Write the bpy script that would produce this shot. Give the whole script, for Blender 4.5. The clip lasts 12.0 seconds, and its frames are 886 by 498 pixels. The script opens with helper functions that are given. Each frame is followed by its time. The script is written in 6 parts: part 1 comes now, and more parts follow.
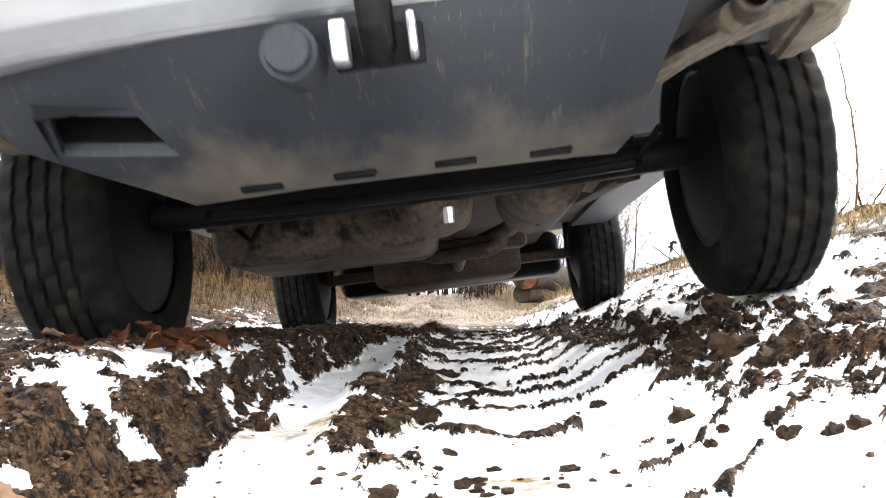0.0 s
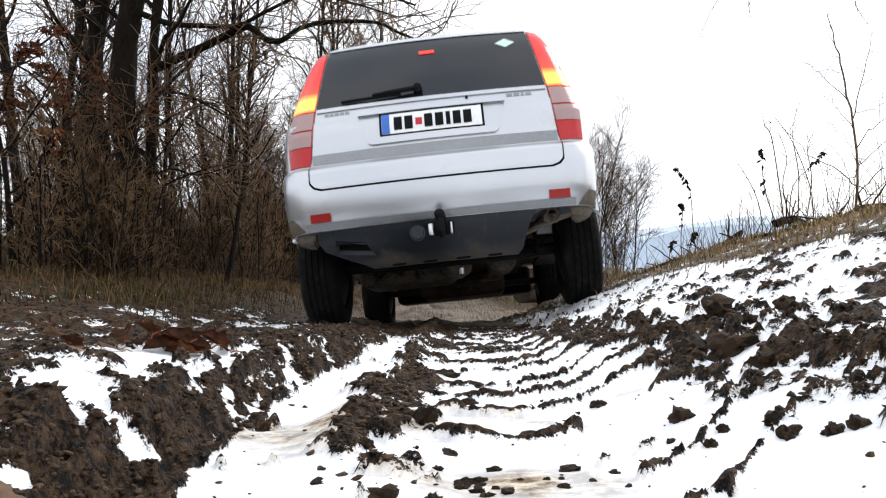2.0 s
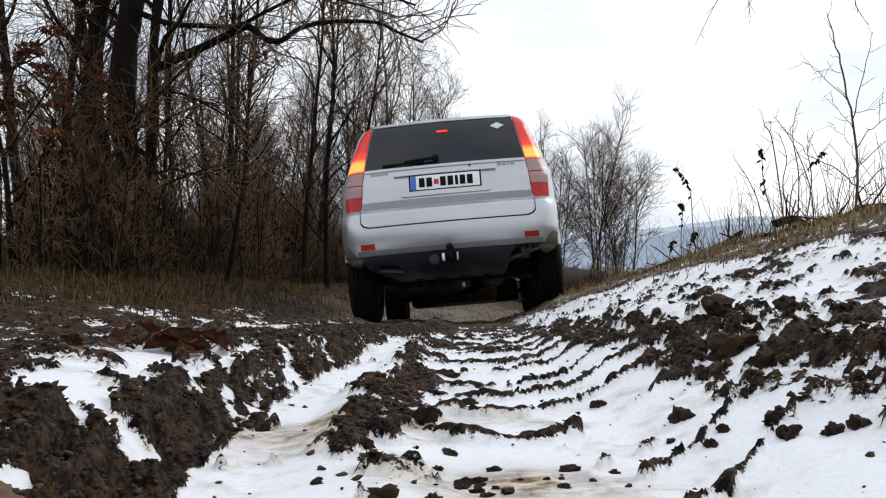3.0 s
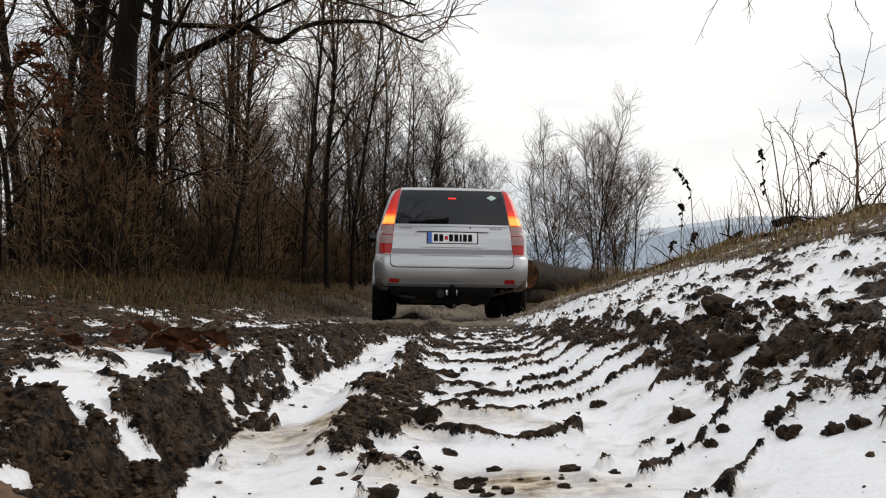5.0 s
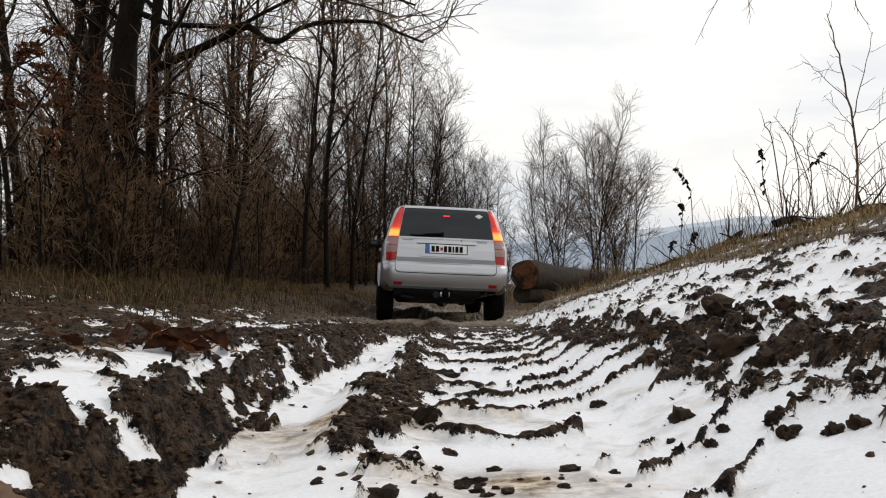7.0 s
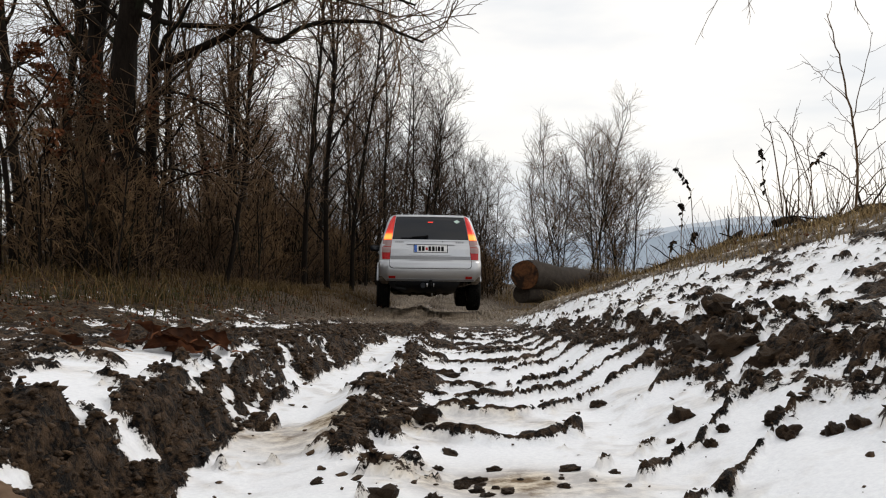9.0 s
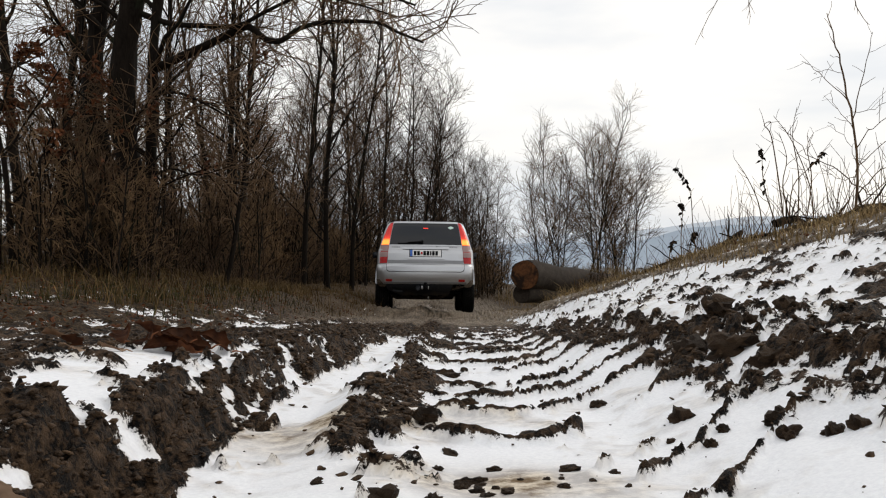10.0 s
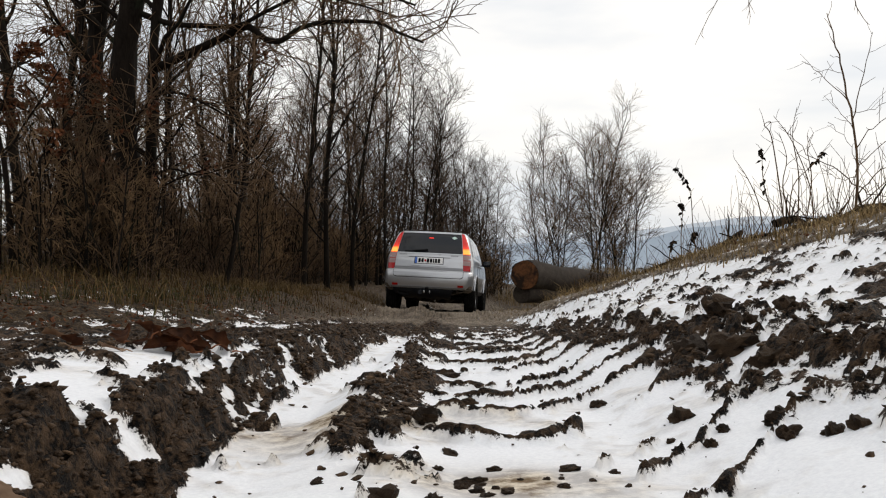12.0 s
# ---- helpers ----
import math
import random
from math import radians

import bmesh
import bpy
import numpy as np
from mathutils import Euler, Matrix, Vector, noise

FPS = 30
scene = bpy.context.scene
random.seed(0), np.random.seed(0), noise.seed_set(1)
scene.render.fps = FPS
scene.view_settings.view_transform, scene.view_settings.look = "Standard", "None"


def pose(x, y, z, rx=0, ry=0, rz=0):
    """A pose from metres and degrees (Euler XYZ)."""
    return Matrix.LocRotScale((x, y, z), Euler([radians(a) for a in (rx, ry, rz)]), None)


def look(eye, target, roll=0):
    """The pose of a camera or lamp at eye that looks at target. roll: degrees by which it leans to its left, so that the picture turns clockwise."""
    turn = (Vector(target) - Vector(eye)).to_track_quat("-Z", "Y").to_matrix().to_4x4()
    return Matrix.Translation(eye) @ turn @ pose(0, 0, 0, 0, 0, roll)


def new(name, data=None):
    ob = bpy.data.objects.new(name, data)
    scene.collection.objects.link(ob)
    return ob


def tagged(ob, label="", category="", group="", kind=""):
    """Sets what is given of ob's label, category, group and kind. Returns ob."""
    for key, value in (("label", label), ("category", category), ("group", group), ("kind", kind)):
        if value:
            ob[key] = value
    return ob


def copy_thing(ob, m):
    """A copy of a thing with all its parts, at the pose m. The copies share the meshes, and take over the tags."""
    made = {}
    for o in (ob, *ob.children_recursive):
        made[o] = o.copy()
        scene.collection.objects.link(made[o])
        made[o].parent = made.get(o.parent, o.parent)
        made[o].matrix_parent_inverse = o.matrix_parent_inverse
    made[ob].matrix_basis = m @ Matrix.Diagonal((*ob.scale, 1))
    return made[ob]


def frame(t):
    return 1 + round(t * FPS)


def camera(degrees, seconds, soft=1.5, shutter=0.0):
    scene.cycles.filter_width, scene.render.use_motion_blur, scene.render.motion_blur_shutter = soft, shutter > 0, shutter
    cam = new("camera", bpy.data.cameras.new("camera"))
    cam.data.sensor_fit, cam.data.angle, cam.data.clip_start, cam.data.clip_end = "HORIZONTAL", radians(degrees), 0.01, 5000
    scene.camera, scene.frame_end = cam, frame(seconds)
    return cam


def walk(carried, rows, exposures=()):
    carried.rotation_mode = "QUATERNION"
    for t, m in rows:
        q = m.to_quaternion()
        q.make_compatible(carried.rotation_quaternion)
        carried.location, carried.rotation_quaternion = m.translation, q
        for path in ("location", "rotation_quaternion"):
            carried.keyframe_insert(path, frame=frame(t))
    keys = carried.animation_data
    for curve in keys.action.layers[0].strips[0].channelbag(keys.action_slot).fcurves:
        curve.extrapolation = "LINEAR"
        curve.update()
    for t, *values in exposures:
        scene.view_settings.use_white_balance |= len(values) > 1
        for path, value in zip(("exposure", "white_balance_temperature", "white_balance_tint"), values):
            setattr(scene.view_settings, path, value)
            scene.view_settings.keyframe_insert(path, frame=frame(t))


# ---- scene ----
EYE_Z = 0.30                     # height of the camera over the track's zero level
cam = camera(55.0, 12.0, soft=1.1, shutter=0.5)
STAND = look((0, 0, EYE_Z), (0, 10, EYE_Z))
walk(cam, [(0.0, STAND), (12.0, STAND)],
     exposures=[(0.0, 2.6, 6700, 10), (0.5, 3.15, 6600, 10), (0.8, 2.9, 6500, 10), (1.2, 2.15, 6450, 10), (1.6, 1.35, 6350, 10), (2.0, 0.78, 6300, 10),
                (2.5, 0.28, 6250, 10), (3.2, 0.08, 6300, 10), (4.8, 0.0, 6750, 10), (12.0, 0.0, 6800, 10)])

# ---- sky and light: a bright overcast winter sky ----
world = bpy.data.worlds.new("overcast_sky")
scene.world = world
world.use_nodes = True
wn, wl = world.node_tree.nodes, world.node_tree.links
wn.clear()
sky = wn.new("ShaderNodeTexSky")
sky.sky_type, sky.sun_disc = "NISHITA", False
sky.sun_elevation, sky.sun_rotation, sky.air_density, sky.dust_density = radians(32), radians(60), 1.0, 4.0
geo = wn.new("ShaderNodeTexCoord")
cloud = wn.new("ShaderNodeTexNoise")
cloud.inputs["Scale"].default_value, cloud.inputs["Detail"].default_value = 2.2, 5
stretch = wn.new("ShaderNodeMapping")
stretch.inputs["Scale"].default_value = (1, 1, 4)
ramp = wn.new("ShaderNodeValToRGB")
ramp.color_ramp.elements[0].position, ramp.color_ramp.elements[0].color = 0.40, (0.74, 0.79, 0.86, 1)
ramp.color_ramp.elements[1].position, ramp.color_ramp.elements[1].color = 0.58, (1.0, 1.0, 1.0, 1)
dim = wn.new("ShaderNodeVectorMath")
dim.operation = "SCALE"
dim.inputs["Scale"].default_value = 0.10
mixw = wn.new("ShaderNodeMix")
mixw.data_type = "RGBA"
mixw.inputs[0].default_value = 0.88
back = wn.new("ShaderNodeBackground")
back.inputs["Strength"].default_value = 1.12
wout = wn.new("ShaderNodeOutputWorld")
wl.new(geo.outputs["Generated"], stretch.inputs["Vector"])
wl.new(stretch.outputs[0], cloud.inputs["Vector"])
wl.new(cloud.outputs["Fac"], ramp.inputs["Fac"])
wl.new(sky.outputs["Color"], dim.inputs[0])
wl.new(dim.outputs[0], mixw.inputs["A"])
wl.new(ramp.outputs["Color"], mixw.inputs["B"])
wl.new(mixw.outputs["Result"], back.inputs["Color"])
wl.new(back.outputs[0], wout.inputs["Surface"])

sun = new("sun", bpy.data.lights.new("sun", "SUN"))
sun.data.energy, sun.data.angle, sun.data.color = 0.6, radians(25), (1.0, 0.97, 0.92)
sun.matrix_world = look((30, 18, 30), (0, 0, 0))


# ---- materials ----
def nodes_of(name):
    m = bpy.data.materials.new(name)
    m.use_nodes = True
    t = m.node_tree
    return m, t.nodes, t.links, t.nodes["Principled BSDF"]


def surface(name, dark, light, scale=6.0, rough=0.7, metal=0.0, bump=0.2, fine=60.0, coat=0.0, spots=None, spot_scale=3.0,
            spot_from=0.55, spot_to=0.65, per_object=0.0, stretch=(1, 1, 1), per_island=0.0, spec=0.5):
    """A surface with colour that varies at two scales, optional stains, and fine relief."""
    m, n, l, b = nodes_of(name)
    tc = n.new("ShaderNodeTexCoord")
    mp = n.new("ShaderNodeMapping")
    mp.inputs["Scale"].default_value = stretch
    l.new(tc.outputs["Object"], mp.inputs["Vector"])
    a = n.new("ShaderNodeTexNoise")
    a.inputs["Scale"].default_value, a.inputs["Detail"].default_value, a.inputs["Roughness"].default_value = scale, 6, 0.65
    f = n.new("ShaderNodeTexNoise")
    f.inputs["Scale"].default_value, f.inputs["Detail"].default_value = fine, 4
    for x in (a, f):
        l.new(mp.outputs[0], x.inputs["Vector"])
    mixn = n.new("ShaderNodeMath")
    mixn.operation = "MULTIPLY_ADD"
    mixn.inputs[1].default_value = 0.45
    l.new(f.outputs["Fac"], mixn.inputs[0])
    half = n.new("ShaderNodeMath")
    half.operation = "MULTIPLY"
    half.inputs[1].default_value = 0.6
    l.new(a.outputs["Fac"], half.inputs[0])
    l.new(half.outputs[0], mixn.inputs[2])
    r = n.new("ShaderNodeValToRGB")
    r.color_ramp.elements[0].position, r.color_ramp.elements[0].color = 0.33, (*dark, 1)
    r.color_ramp.elements[1].position, r.color_ramp.elements[1].color = 0.72, (*light, 1)
    l.new(mixn.outputs[0], r.inputs["Fac"])
    col = r.outputs["Color"]
    if spots:
        s = n.new("ShaderNodeTexNoise")
        s.inputs["Scale"].default_value, s.inputs["Detail"].default_value, s.inputs["Roughness"].default_value = spot_scale, 8, 0.7
        l.new(mp.outputs[0], s.inputs["Vector"])
        sr = n.new("ShaderNodeMapRange")
        sr.inputs["From Min"].default_value, sr.inputs["From Max"].default_value = spot_from, spot_to
        l.new(s.outputs["Fac"], sr.inputs["Value"])
        mx = n.new("ShaderNodeMix")
        mx.data_type = "RGBA"
        l.new(sr.outputs[0], mx.inputs[0])
        l.new(col, mx.inputs["A"])
        mx.inputs["B"].default_value = (*spots, 1)
        col = mx.outputs["Result"]
    if per_object:
        oi = n.new("ShaderNodeObjectInfo")
        hv = n.new("ShaderNodeHueSaturation")
        mr = n.new("ShaderNodeMapRange")
        mr.inputs["To Min"].default_value, mr.inputs["To Max"].default_value = 1 - per_object, 1 + per_object
        l.new(oi.outputs["Random"], mr.inputs["Value"])
        l.new(mr.outputs[0], hv.inputs["Value"])
        l.new(col, hv.inputs["Color"])
        col = hv.outputs["Color"]
    if per_island:
        gi = n.new("ShaderNodeNewGeometry")
        hv = n.new("ShaderNodeHueSaturation")
        mr = n.new("ShaderNodeMapRange")
        mr.inputs["To Min"].default_value, mr.inputs["To Max"].default_value = 1 - per_island, 1 + per_island
        l.new(gi.outputs["Random Per Island"], mr.inputs["Value"])
        l.new(mr.outputs[0], hv.inputs["Value"])
        l.new(col, hv.inputs["Color"])
        col = hv.outputs["Color"]
    l.new(col, b.inputs["Base Color"])
    b.inputs["Roughness"].default_value, b.inputs["Metallic"].default_value = rough, metal
    b.inputs["Coat Weight"].default_value = coat
    b.inputs["Specular IOR Level"].default_value = spec
    if bump:
        bp = n.new("ShaderNodeBump")
        bp.inputs["Strength"].default_value, bp.inputs["Distance"].default_value = bump, 0.01
        l.new(mixn.outputs[0], bp.inputs["Height"])
        l.new(bp.outputs[0], b.inputs["Normal"])
    return m


def ground_material():
    """Mud, snow and litter, mixed by the two masks that the ground carries."""
    m, n, l, b = nodes_of("mud_and_snow")
    tc = n.new("ShaderNodeTexCoord")

    def noise_at(scale, detail=6, rough=0.6):
        x = n.new("ShaderNodeTexNoise")
        x.inputs["Scale"].default_value, x.inputs["Detail"].default_value, x.inputs["Roughness"].default_value = scale, detail, rough
        l.new(tc.outputs["Object"], x.inputs["Vector"])
        return x

    def ramp_of(src, p0, c0, p1, c1):
        x = n.new("ShaderNodeValToRGB")
        x.color_ramp.elements[0].position, x.color_ramp.elements[0].color = p0, (*c0, 1)
        x.color_ramp.elements[1].position, x.color_ramp.elements[1].color = p1, (*c1, 1)
        l.new(src, x.inputs["Fac"])
        return x.outputs["Color"]

    def mix(f, a, c):
        x = n.new("ShaderNodeMix")
        x.data_type = "RGBA"
        l.new(f, x.inputs[0])
        l.new(a, x.inputs["A"])
        l.new(c, x.inputs["B"])
        return x.outputs["Result"]

    big, mid, fine = noise_at(3.0), noise_at(28.0, 8, 0.7), noise_at(160.0, 5, 0.7)
    grit = n.new("ShaderNodeMath")
    grit.operation = "MULTIPLY_ADD"
    grit.inputs[1].default_value = 0.75
    l.new(fine.outputs["Fac"], grit.inputs[0])
    l.new(mid.outputs["Fac"], grit.inputs[2])
    half_grit = n.new("ShaderNodeMath")
    half_grit.operation = "MULTIPLY"
    half_grit.inputs[1].default_value = 0.5714
    l.new(grit.outputs[0], half_grit.inputs[0])
    mud = ramp_of(half_grit.outputs[0], 0.45, (0.0018, 0.0009, 0.0005), 0.63, (0.150, 0.090, 0.050))
    litter = ramp_of(half_grit.outputs[0], 0.42, (0.006, 0.0037, 0.0016), 0.64, (0.135, 0.084, 0.038))
    snow_clean = ramp_of(fine.outputs["Fac"], 0.30, (0.76, 0.77, 0.80), 0.65, (0.87, 0.88, 0.90))
    snow_dirty = ramp_of(mid.outputs["Fac"], 0.42, (0.15, 0.10, 0.055), 0.60, (0.64, 0.56, 0.45))
    dirt = n.new("ShaderNodeAttribute")
    dirt.attribute_name = "stain"
    snow = mix(dirt.outputs["Fac"], snow_clean, snow_dirty)
    la = n.new("ShaderNodeAttribute")
    la.attribute_name = "litter"
    ga = n.new("ShaderNodeAttribute")
    ga.attribute_name = "gravel"
    gravel = ramp_of(half_grit.outputs[0], 0.40, (0.035, 0.027, 0.020), 0.62, (0.40, 0.32, 0.235))
    earth = mix(ga.outputs["Fac"], mix(la.outputs["Fac"], mud, litter), gravel)
    sa = n.new("ShaderNodeAttribute")
    sa.attribute_name = "snow"
    jit = n.new("ShaderNodeMath")
    jit.operation = "MULTIPLY_ADD"
    jit.inputs[1].default_value = 1.3
    l.new(mid.outputs["Fac"], jit.inputs[0])
    l.new(sa.outputs["Fac"], jit.inputs[2])
    jit2 = n.new("ShaderNodeMath")
    jit2.operation = "MULTIPLY_ADD"
    jit2.inputs[1].default_value = 1.2
    l.new(fine.outputs["Fac"], jit2.inputs[0])
    l.new(jit.outputs[0], jit2.inputs[2])
    cut = n.new("ShaderNodeMapRange")
    cut.inputs["From Min"].default_value, cut.inputs["From Max"].default_value = 1.70, 1.80
    l.new(jit2.outputs[0], cut.inputs["Value"])
    l.new(mix(cut.outputs[0], earth, snow), b.inputs["Base Color"])
    rr = n.new("ShaderNodeMapRange")
    rr.inputs["To Min"].default_value, rr.inputs["To Max"].default_value = 0.62, 0.75
    l.new(cut.outputs[0], rr.inputs["Value"])
    l.new(rr.outputs[0], b.inputs["Roughness"])
    hs = n.new("ShaderNodeMath")
    hs.operation = "MULTIPLY_ADD"
    hs.inputs[1].default_value = 0.35
    l.new(fine.outputs["Fac"], hs.inputs[0])
    l.new(mid.outputs["Fac"], hs.inputs[2])
    bs = n.new("ShaderNodeMapRange")
    bs.inputs["To Min"].default_value, bs.inputs["To Max"].default_value = 1.0, 0.2
    l.new(cut.outputs[0], bs.inputs["Value"])
    bp = n.new("ShaderNodeBump")
    bp.inputs["Distance"].default_value = 0.03
    b.inputs["Specular IOR Level"].default_value = 0.12
    l.new(bs.outputs[0], bp.inputs["Strength"])
    l.new(hs.outputs[0], bp.inputs["Height"])
    l.new(bp.outputs[0], b.inputs["Normal"])
    return m


def glowing(name, colour, strength, base):
    m, n, l, b = nodes_of(name)
    b.inputs["Base Color"].default_value = (*base, 1)
    b.inputs["Roughness"].default_value = 0.15
    b.inputs["Emission Color"].default_value = (*colour, 1)
    b.inputs["Emission Strength"].default_value = strength
    return m


def lamp_lens(name):
    """The lit upper lens of a tail lamp: a bright bulb low down, red plastic above it."""
    m, n, l, b = nodes_of(name)
    tc = n.new("ShaderNodeTexCoord")
    sx = n.new("ShaderNodeSeparateXYZ")
    l.new(tc.outputs["Object"], sx.inputs[0])
    mr = n.new("ShaderNodeMapRange")
    mr.inputs["From Min"].default_value, mr.inputs["From Max"].default_value = 1.09, 1.50
    l.new(sx.outputs["Z"], mr.inputs["Value"])
    r = n.new("ShaderNodeValToRGB")
    stops = ((0.0, (0.32, 0.025, 0.006)), (0.06, (1.0, 0.33, 0.05)), (0.20, (1.0, 0.30, 0.045)), (0.30, (0.36, 0.022, 0.006)), (0.48, (0.16, 0.007, 0.004)), (1.0, (0.08, 0.003, 0.003)))
    r.color_ramp.elements[0].position, r.color_ramp.elements[0].color = stops[0][0], (*stops[0][1], 1)
    r.color_ramp.elements[1].position, r.color_ramp.elements[1].color = stops[-1][0], (*stops[-1][1], 1)
    for p, c in stops[1:-1]:
        e = r.color_ramp.elements.new(p)
        e.color = (*c, 1)
    l.new(mr.outputs[0], r.inputs["Fac"])
    l.new(r.outputs["Color"], b.inputs["Emission Color"])
    b.inputs["Emission Strength"].default_value = 1.8
    b.inputs["Base Color"].default_value = (0.40, 0.012, 0.012, 1)
    b.inputs["Roughness"].default_value = 0.12
    return m


def glassy(name, colour, rough=0.04, transmission=0.0):
    m, n, l, b = nodes_of(name)
    b.inputs["Base Color"].default_value = (*colour, 1)
    b.inputs["Roughness"].default_value = rough
    b.inputs["Transmission Weight"].default_value = transmission
    b.inputs["Specular IOR Level"].default_value = 0.4
    return m


MUD_SNOW = ground_material()
MUD = surface("clod_mud", (0.0018, 0.0010, 0.0006), (0.100, 0.060, 0.033), 70, 0.62, bump=0.9, fine=220, per_island=0.6, spec=0.15)
BARK = surface("bark", (0.003, 0.0022, 0.0016), (0.020, 0.015, 0.011), 14, 0.9, bump=0.6, fine=70, spots=(0.015, 0.017, 0.010),
               spot_scale=4, per_object=0.25, stretch=(1, 1, 0.25), spec=0.08)
TWIG = surface("twig_bark", (0.042, 0.026, 0.015), (0.165, 0.106, 0.064), 5, 0.9, bump=0, per_object=0.25, spec=0.05)
TWIG_DARK = surface("dark_twig_bark", (0.018, 0.011, 0.007), (0.085, 0.056, 0.037), 5, 0.9, bump=0, per_object=0.3, spec=0.05)
TWIG_RED = surface("reddish_twig_bark", (0.060, 0.038, 0.021), (0.24, 0.150, 0.080), 5, 0.9, bump=0, per_object=0.2, spec=0.05)
PAINT = surface("silver_paint", (0.44, 0.45, 0.47), (0.52, 0.53, 0.55), 1.2, 0.30, metal=0.75, bump=0.0, fine=900, coat=0.5,
                spots=(0.42, 0.40, 0.37), spot_scale=2.5, spot_from=0.6, spot_to=0.8)
GREY_PAINT = surface("grey_strip_paint", (0.20, 0.205, 0.215), (0.26, 0.265, 0.275), 2, 0.4, metal=0.3, bump=0, coat=0.3)
DARK_PLASTIC = surface("dark_plastic", (0.009, 0.011, 0.015), (0.028, 0.031, 0.038), 5, 0.5, bump=0.12, fine=90, spots=(0.10, 0.085, 0.065),
                       spot_scale=6, spot_from=0.56, spot_to=0.85, stretch=(2.5, 0.8, 0.6), spec=0.3)


def dusty_apron():
    """Blue-black plastic with fine scratches, streaks and a film of dried mud that thickens towards the lower edge."""
    m, n, l, b = nodes_of("dusty_apron_plastic")
    tc = n.new("ShaderNodeTexCoord")

    def noise_at(scale, stretch, detail=6):
        mp = n.new("ShaderNodeMapping")
        mp.inputs["Scale"].default_value = stretch
        l.new(tc.outputs["Object"], mp.inputs["Vector"])
        x = n.new("ShaderNodeTexNoise")
        x.inputs["Scale"].default_value, x.inputs["Detail"].default_value, x.inputs["Roughness"].default_value = scale, detail, 0.7
        l.new(mp.outputs[0], x.inputs["Vector"])
        return x.outputs["Fac"]

    def span(src, a, c, lo=0.0, hi=1.0):
        x = n.new("ShaderNodeMapRange")
        x.inputs["From Min"].default_value, x.inputs["From Max"].default_value = a, c
        x.inputs["To Min"].default_value, x.inputs["To Max"].default_value = lo, hi
        l.new(src, x.inputs["Value"])
        return x.outputs[0]

    def math2(op, a, c):
        x = n.new("ShaderNodeMath")
        x.operation = op
        l.new(a, x.inputs[0])
        l.new(c, x.inputs[1])
        return x.outputs[0]

    sx = n.new("ShaderNodeSeparateXYZ")
    l.new(tc.outputs["Object"], sx.inputs[0])
    low = span(sx.outputs["Z"], 0.345, 0.25, 0.0, 0.30)
    film = span(math2("ADD", noise_at(5, (1.0, 0.6, 0.6)), low), 0.62, 1.0)
    streak = span(noise_at(9, (4.0, 0.7, 0.7), 4), 0.60, 0.76, 0.0, 0.55)
    nick = span(noise_at(70, (2.2, 0.5, 0.5), 3), 0.64, 0.70, 0.0, 0.8)
    nicked = math2("MULTIPLY", nick, span(noise_at(3, (1, 1, 1)), 0.45, 0.60))
    dust = math2("MAXIMUM", math2("MAXIMUM", film, streak), nicked)
    r = n.new("ShaderNodeMix")
    r.data_type = "RGBA"
    r.inputs["A"].default_value, r.inputs["B"].default_value = (0.010, 0.0125, 0.0175, 1), (0.115, 0.097, 0.074, 1)
    l.new(dust, r.inputs[0])
    l.new(r.outputs["Result"], b.inputs["Base Color"])
    l.new(span(dust, 0.0, 1.0, 0.42, 0.85), b.inputs["Roughness"])
    b.inputs["Specular IOR Level"].default_value = 0.35
    bp = n.new("ShaderNodeBump")
    bp.inputs["Strength"].default_value, bp.inputs["Distance"].default_value = 0.15, 0.01
    l.new(dust, bp.inputs["Height"])
    l.new(bp.outputs[0], b.inputs["Normal"])
    return m


APRON = dusty_apron()
BLACK = surface("black_plastic", (0.002, 0.002, 0.0022), (0.008, 0.008, 0.009), 8, 0.5, bump=0.05, spec=0.08)
RUBBER = surface("tyre_rubber", (0.0018, 0.0018, 0.0018), (0.008, 0.0078, 0.007), 9, 0.75, bump=0.2,
                 spots=(0.028, 0.024, 0.020), spot_scale=9, spot_from=0.54, spot_to=0.85, spec=0.08)
RUST = surface("rusty_steel", (0.006, 0.005, 0.004), (0.060, 0.040, 0.028), 14, 0.7, metal=0.0, bump=0.4, spec=0.2)
DUSTY = surface("dusty_metal", (0.022, 0.018, 0.014), (0.135, 0.105, 0.080), 6, 0.7, spec=0.15, metal=0.0, bump=0.3,
                spots=(0.012, 0.010, 0.009), spot_scale=9, spot_from=0.52, spot_to=0.62)
STEEL = surface("bright_steel", (0.45, 0.45, 0.46), (0.62, 0.62, 0.63), 20, 0.3, metal=0.9, bump=0.1)


# ---- ground ----
rng = np.random.RandomState(7)
LATTICE = rng.rand(256, 256)


def value_noise(x, y):
    xi, yi = np.floor(x).astype(int), np.floor(y).astype(int)
    fx, fy = x - xi, y - yi
    fx, fy = fx * fx * (3 - 2 * fx), fy * fy * (3 - 2 * fy)
    a, b = LATTICE[xi % 256, yi % 256], LATTICE[(xi + 1) % 256, yi % 256]
    c, d = LATTICE[xi % 256, (yi + 1) % 256], LATTICE[(xi + 1) % 256, (yi + 1) % 256]
    return (a * (1 - fx) + b * fx) * (1 - fy) + (c * (1 - fx) + d * fx) * fy


def fbm(x, y, octaves=4, gain=0.5):
    total, amp, norm = 0.0, 1.0, 0.0
    for k in range(octaves):
        total = total + amp * value_noise(x + 17.3 * k, y + 5.1 * k)
        norm += amp
        amp *= gain
        x, y = x * 2.03, y * 2.03
    return total / norm


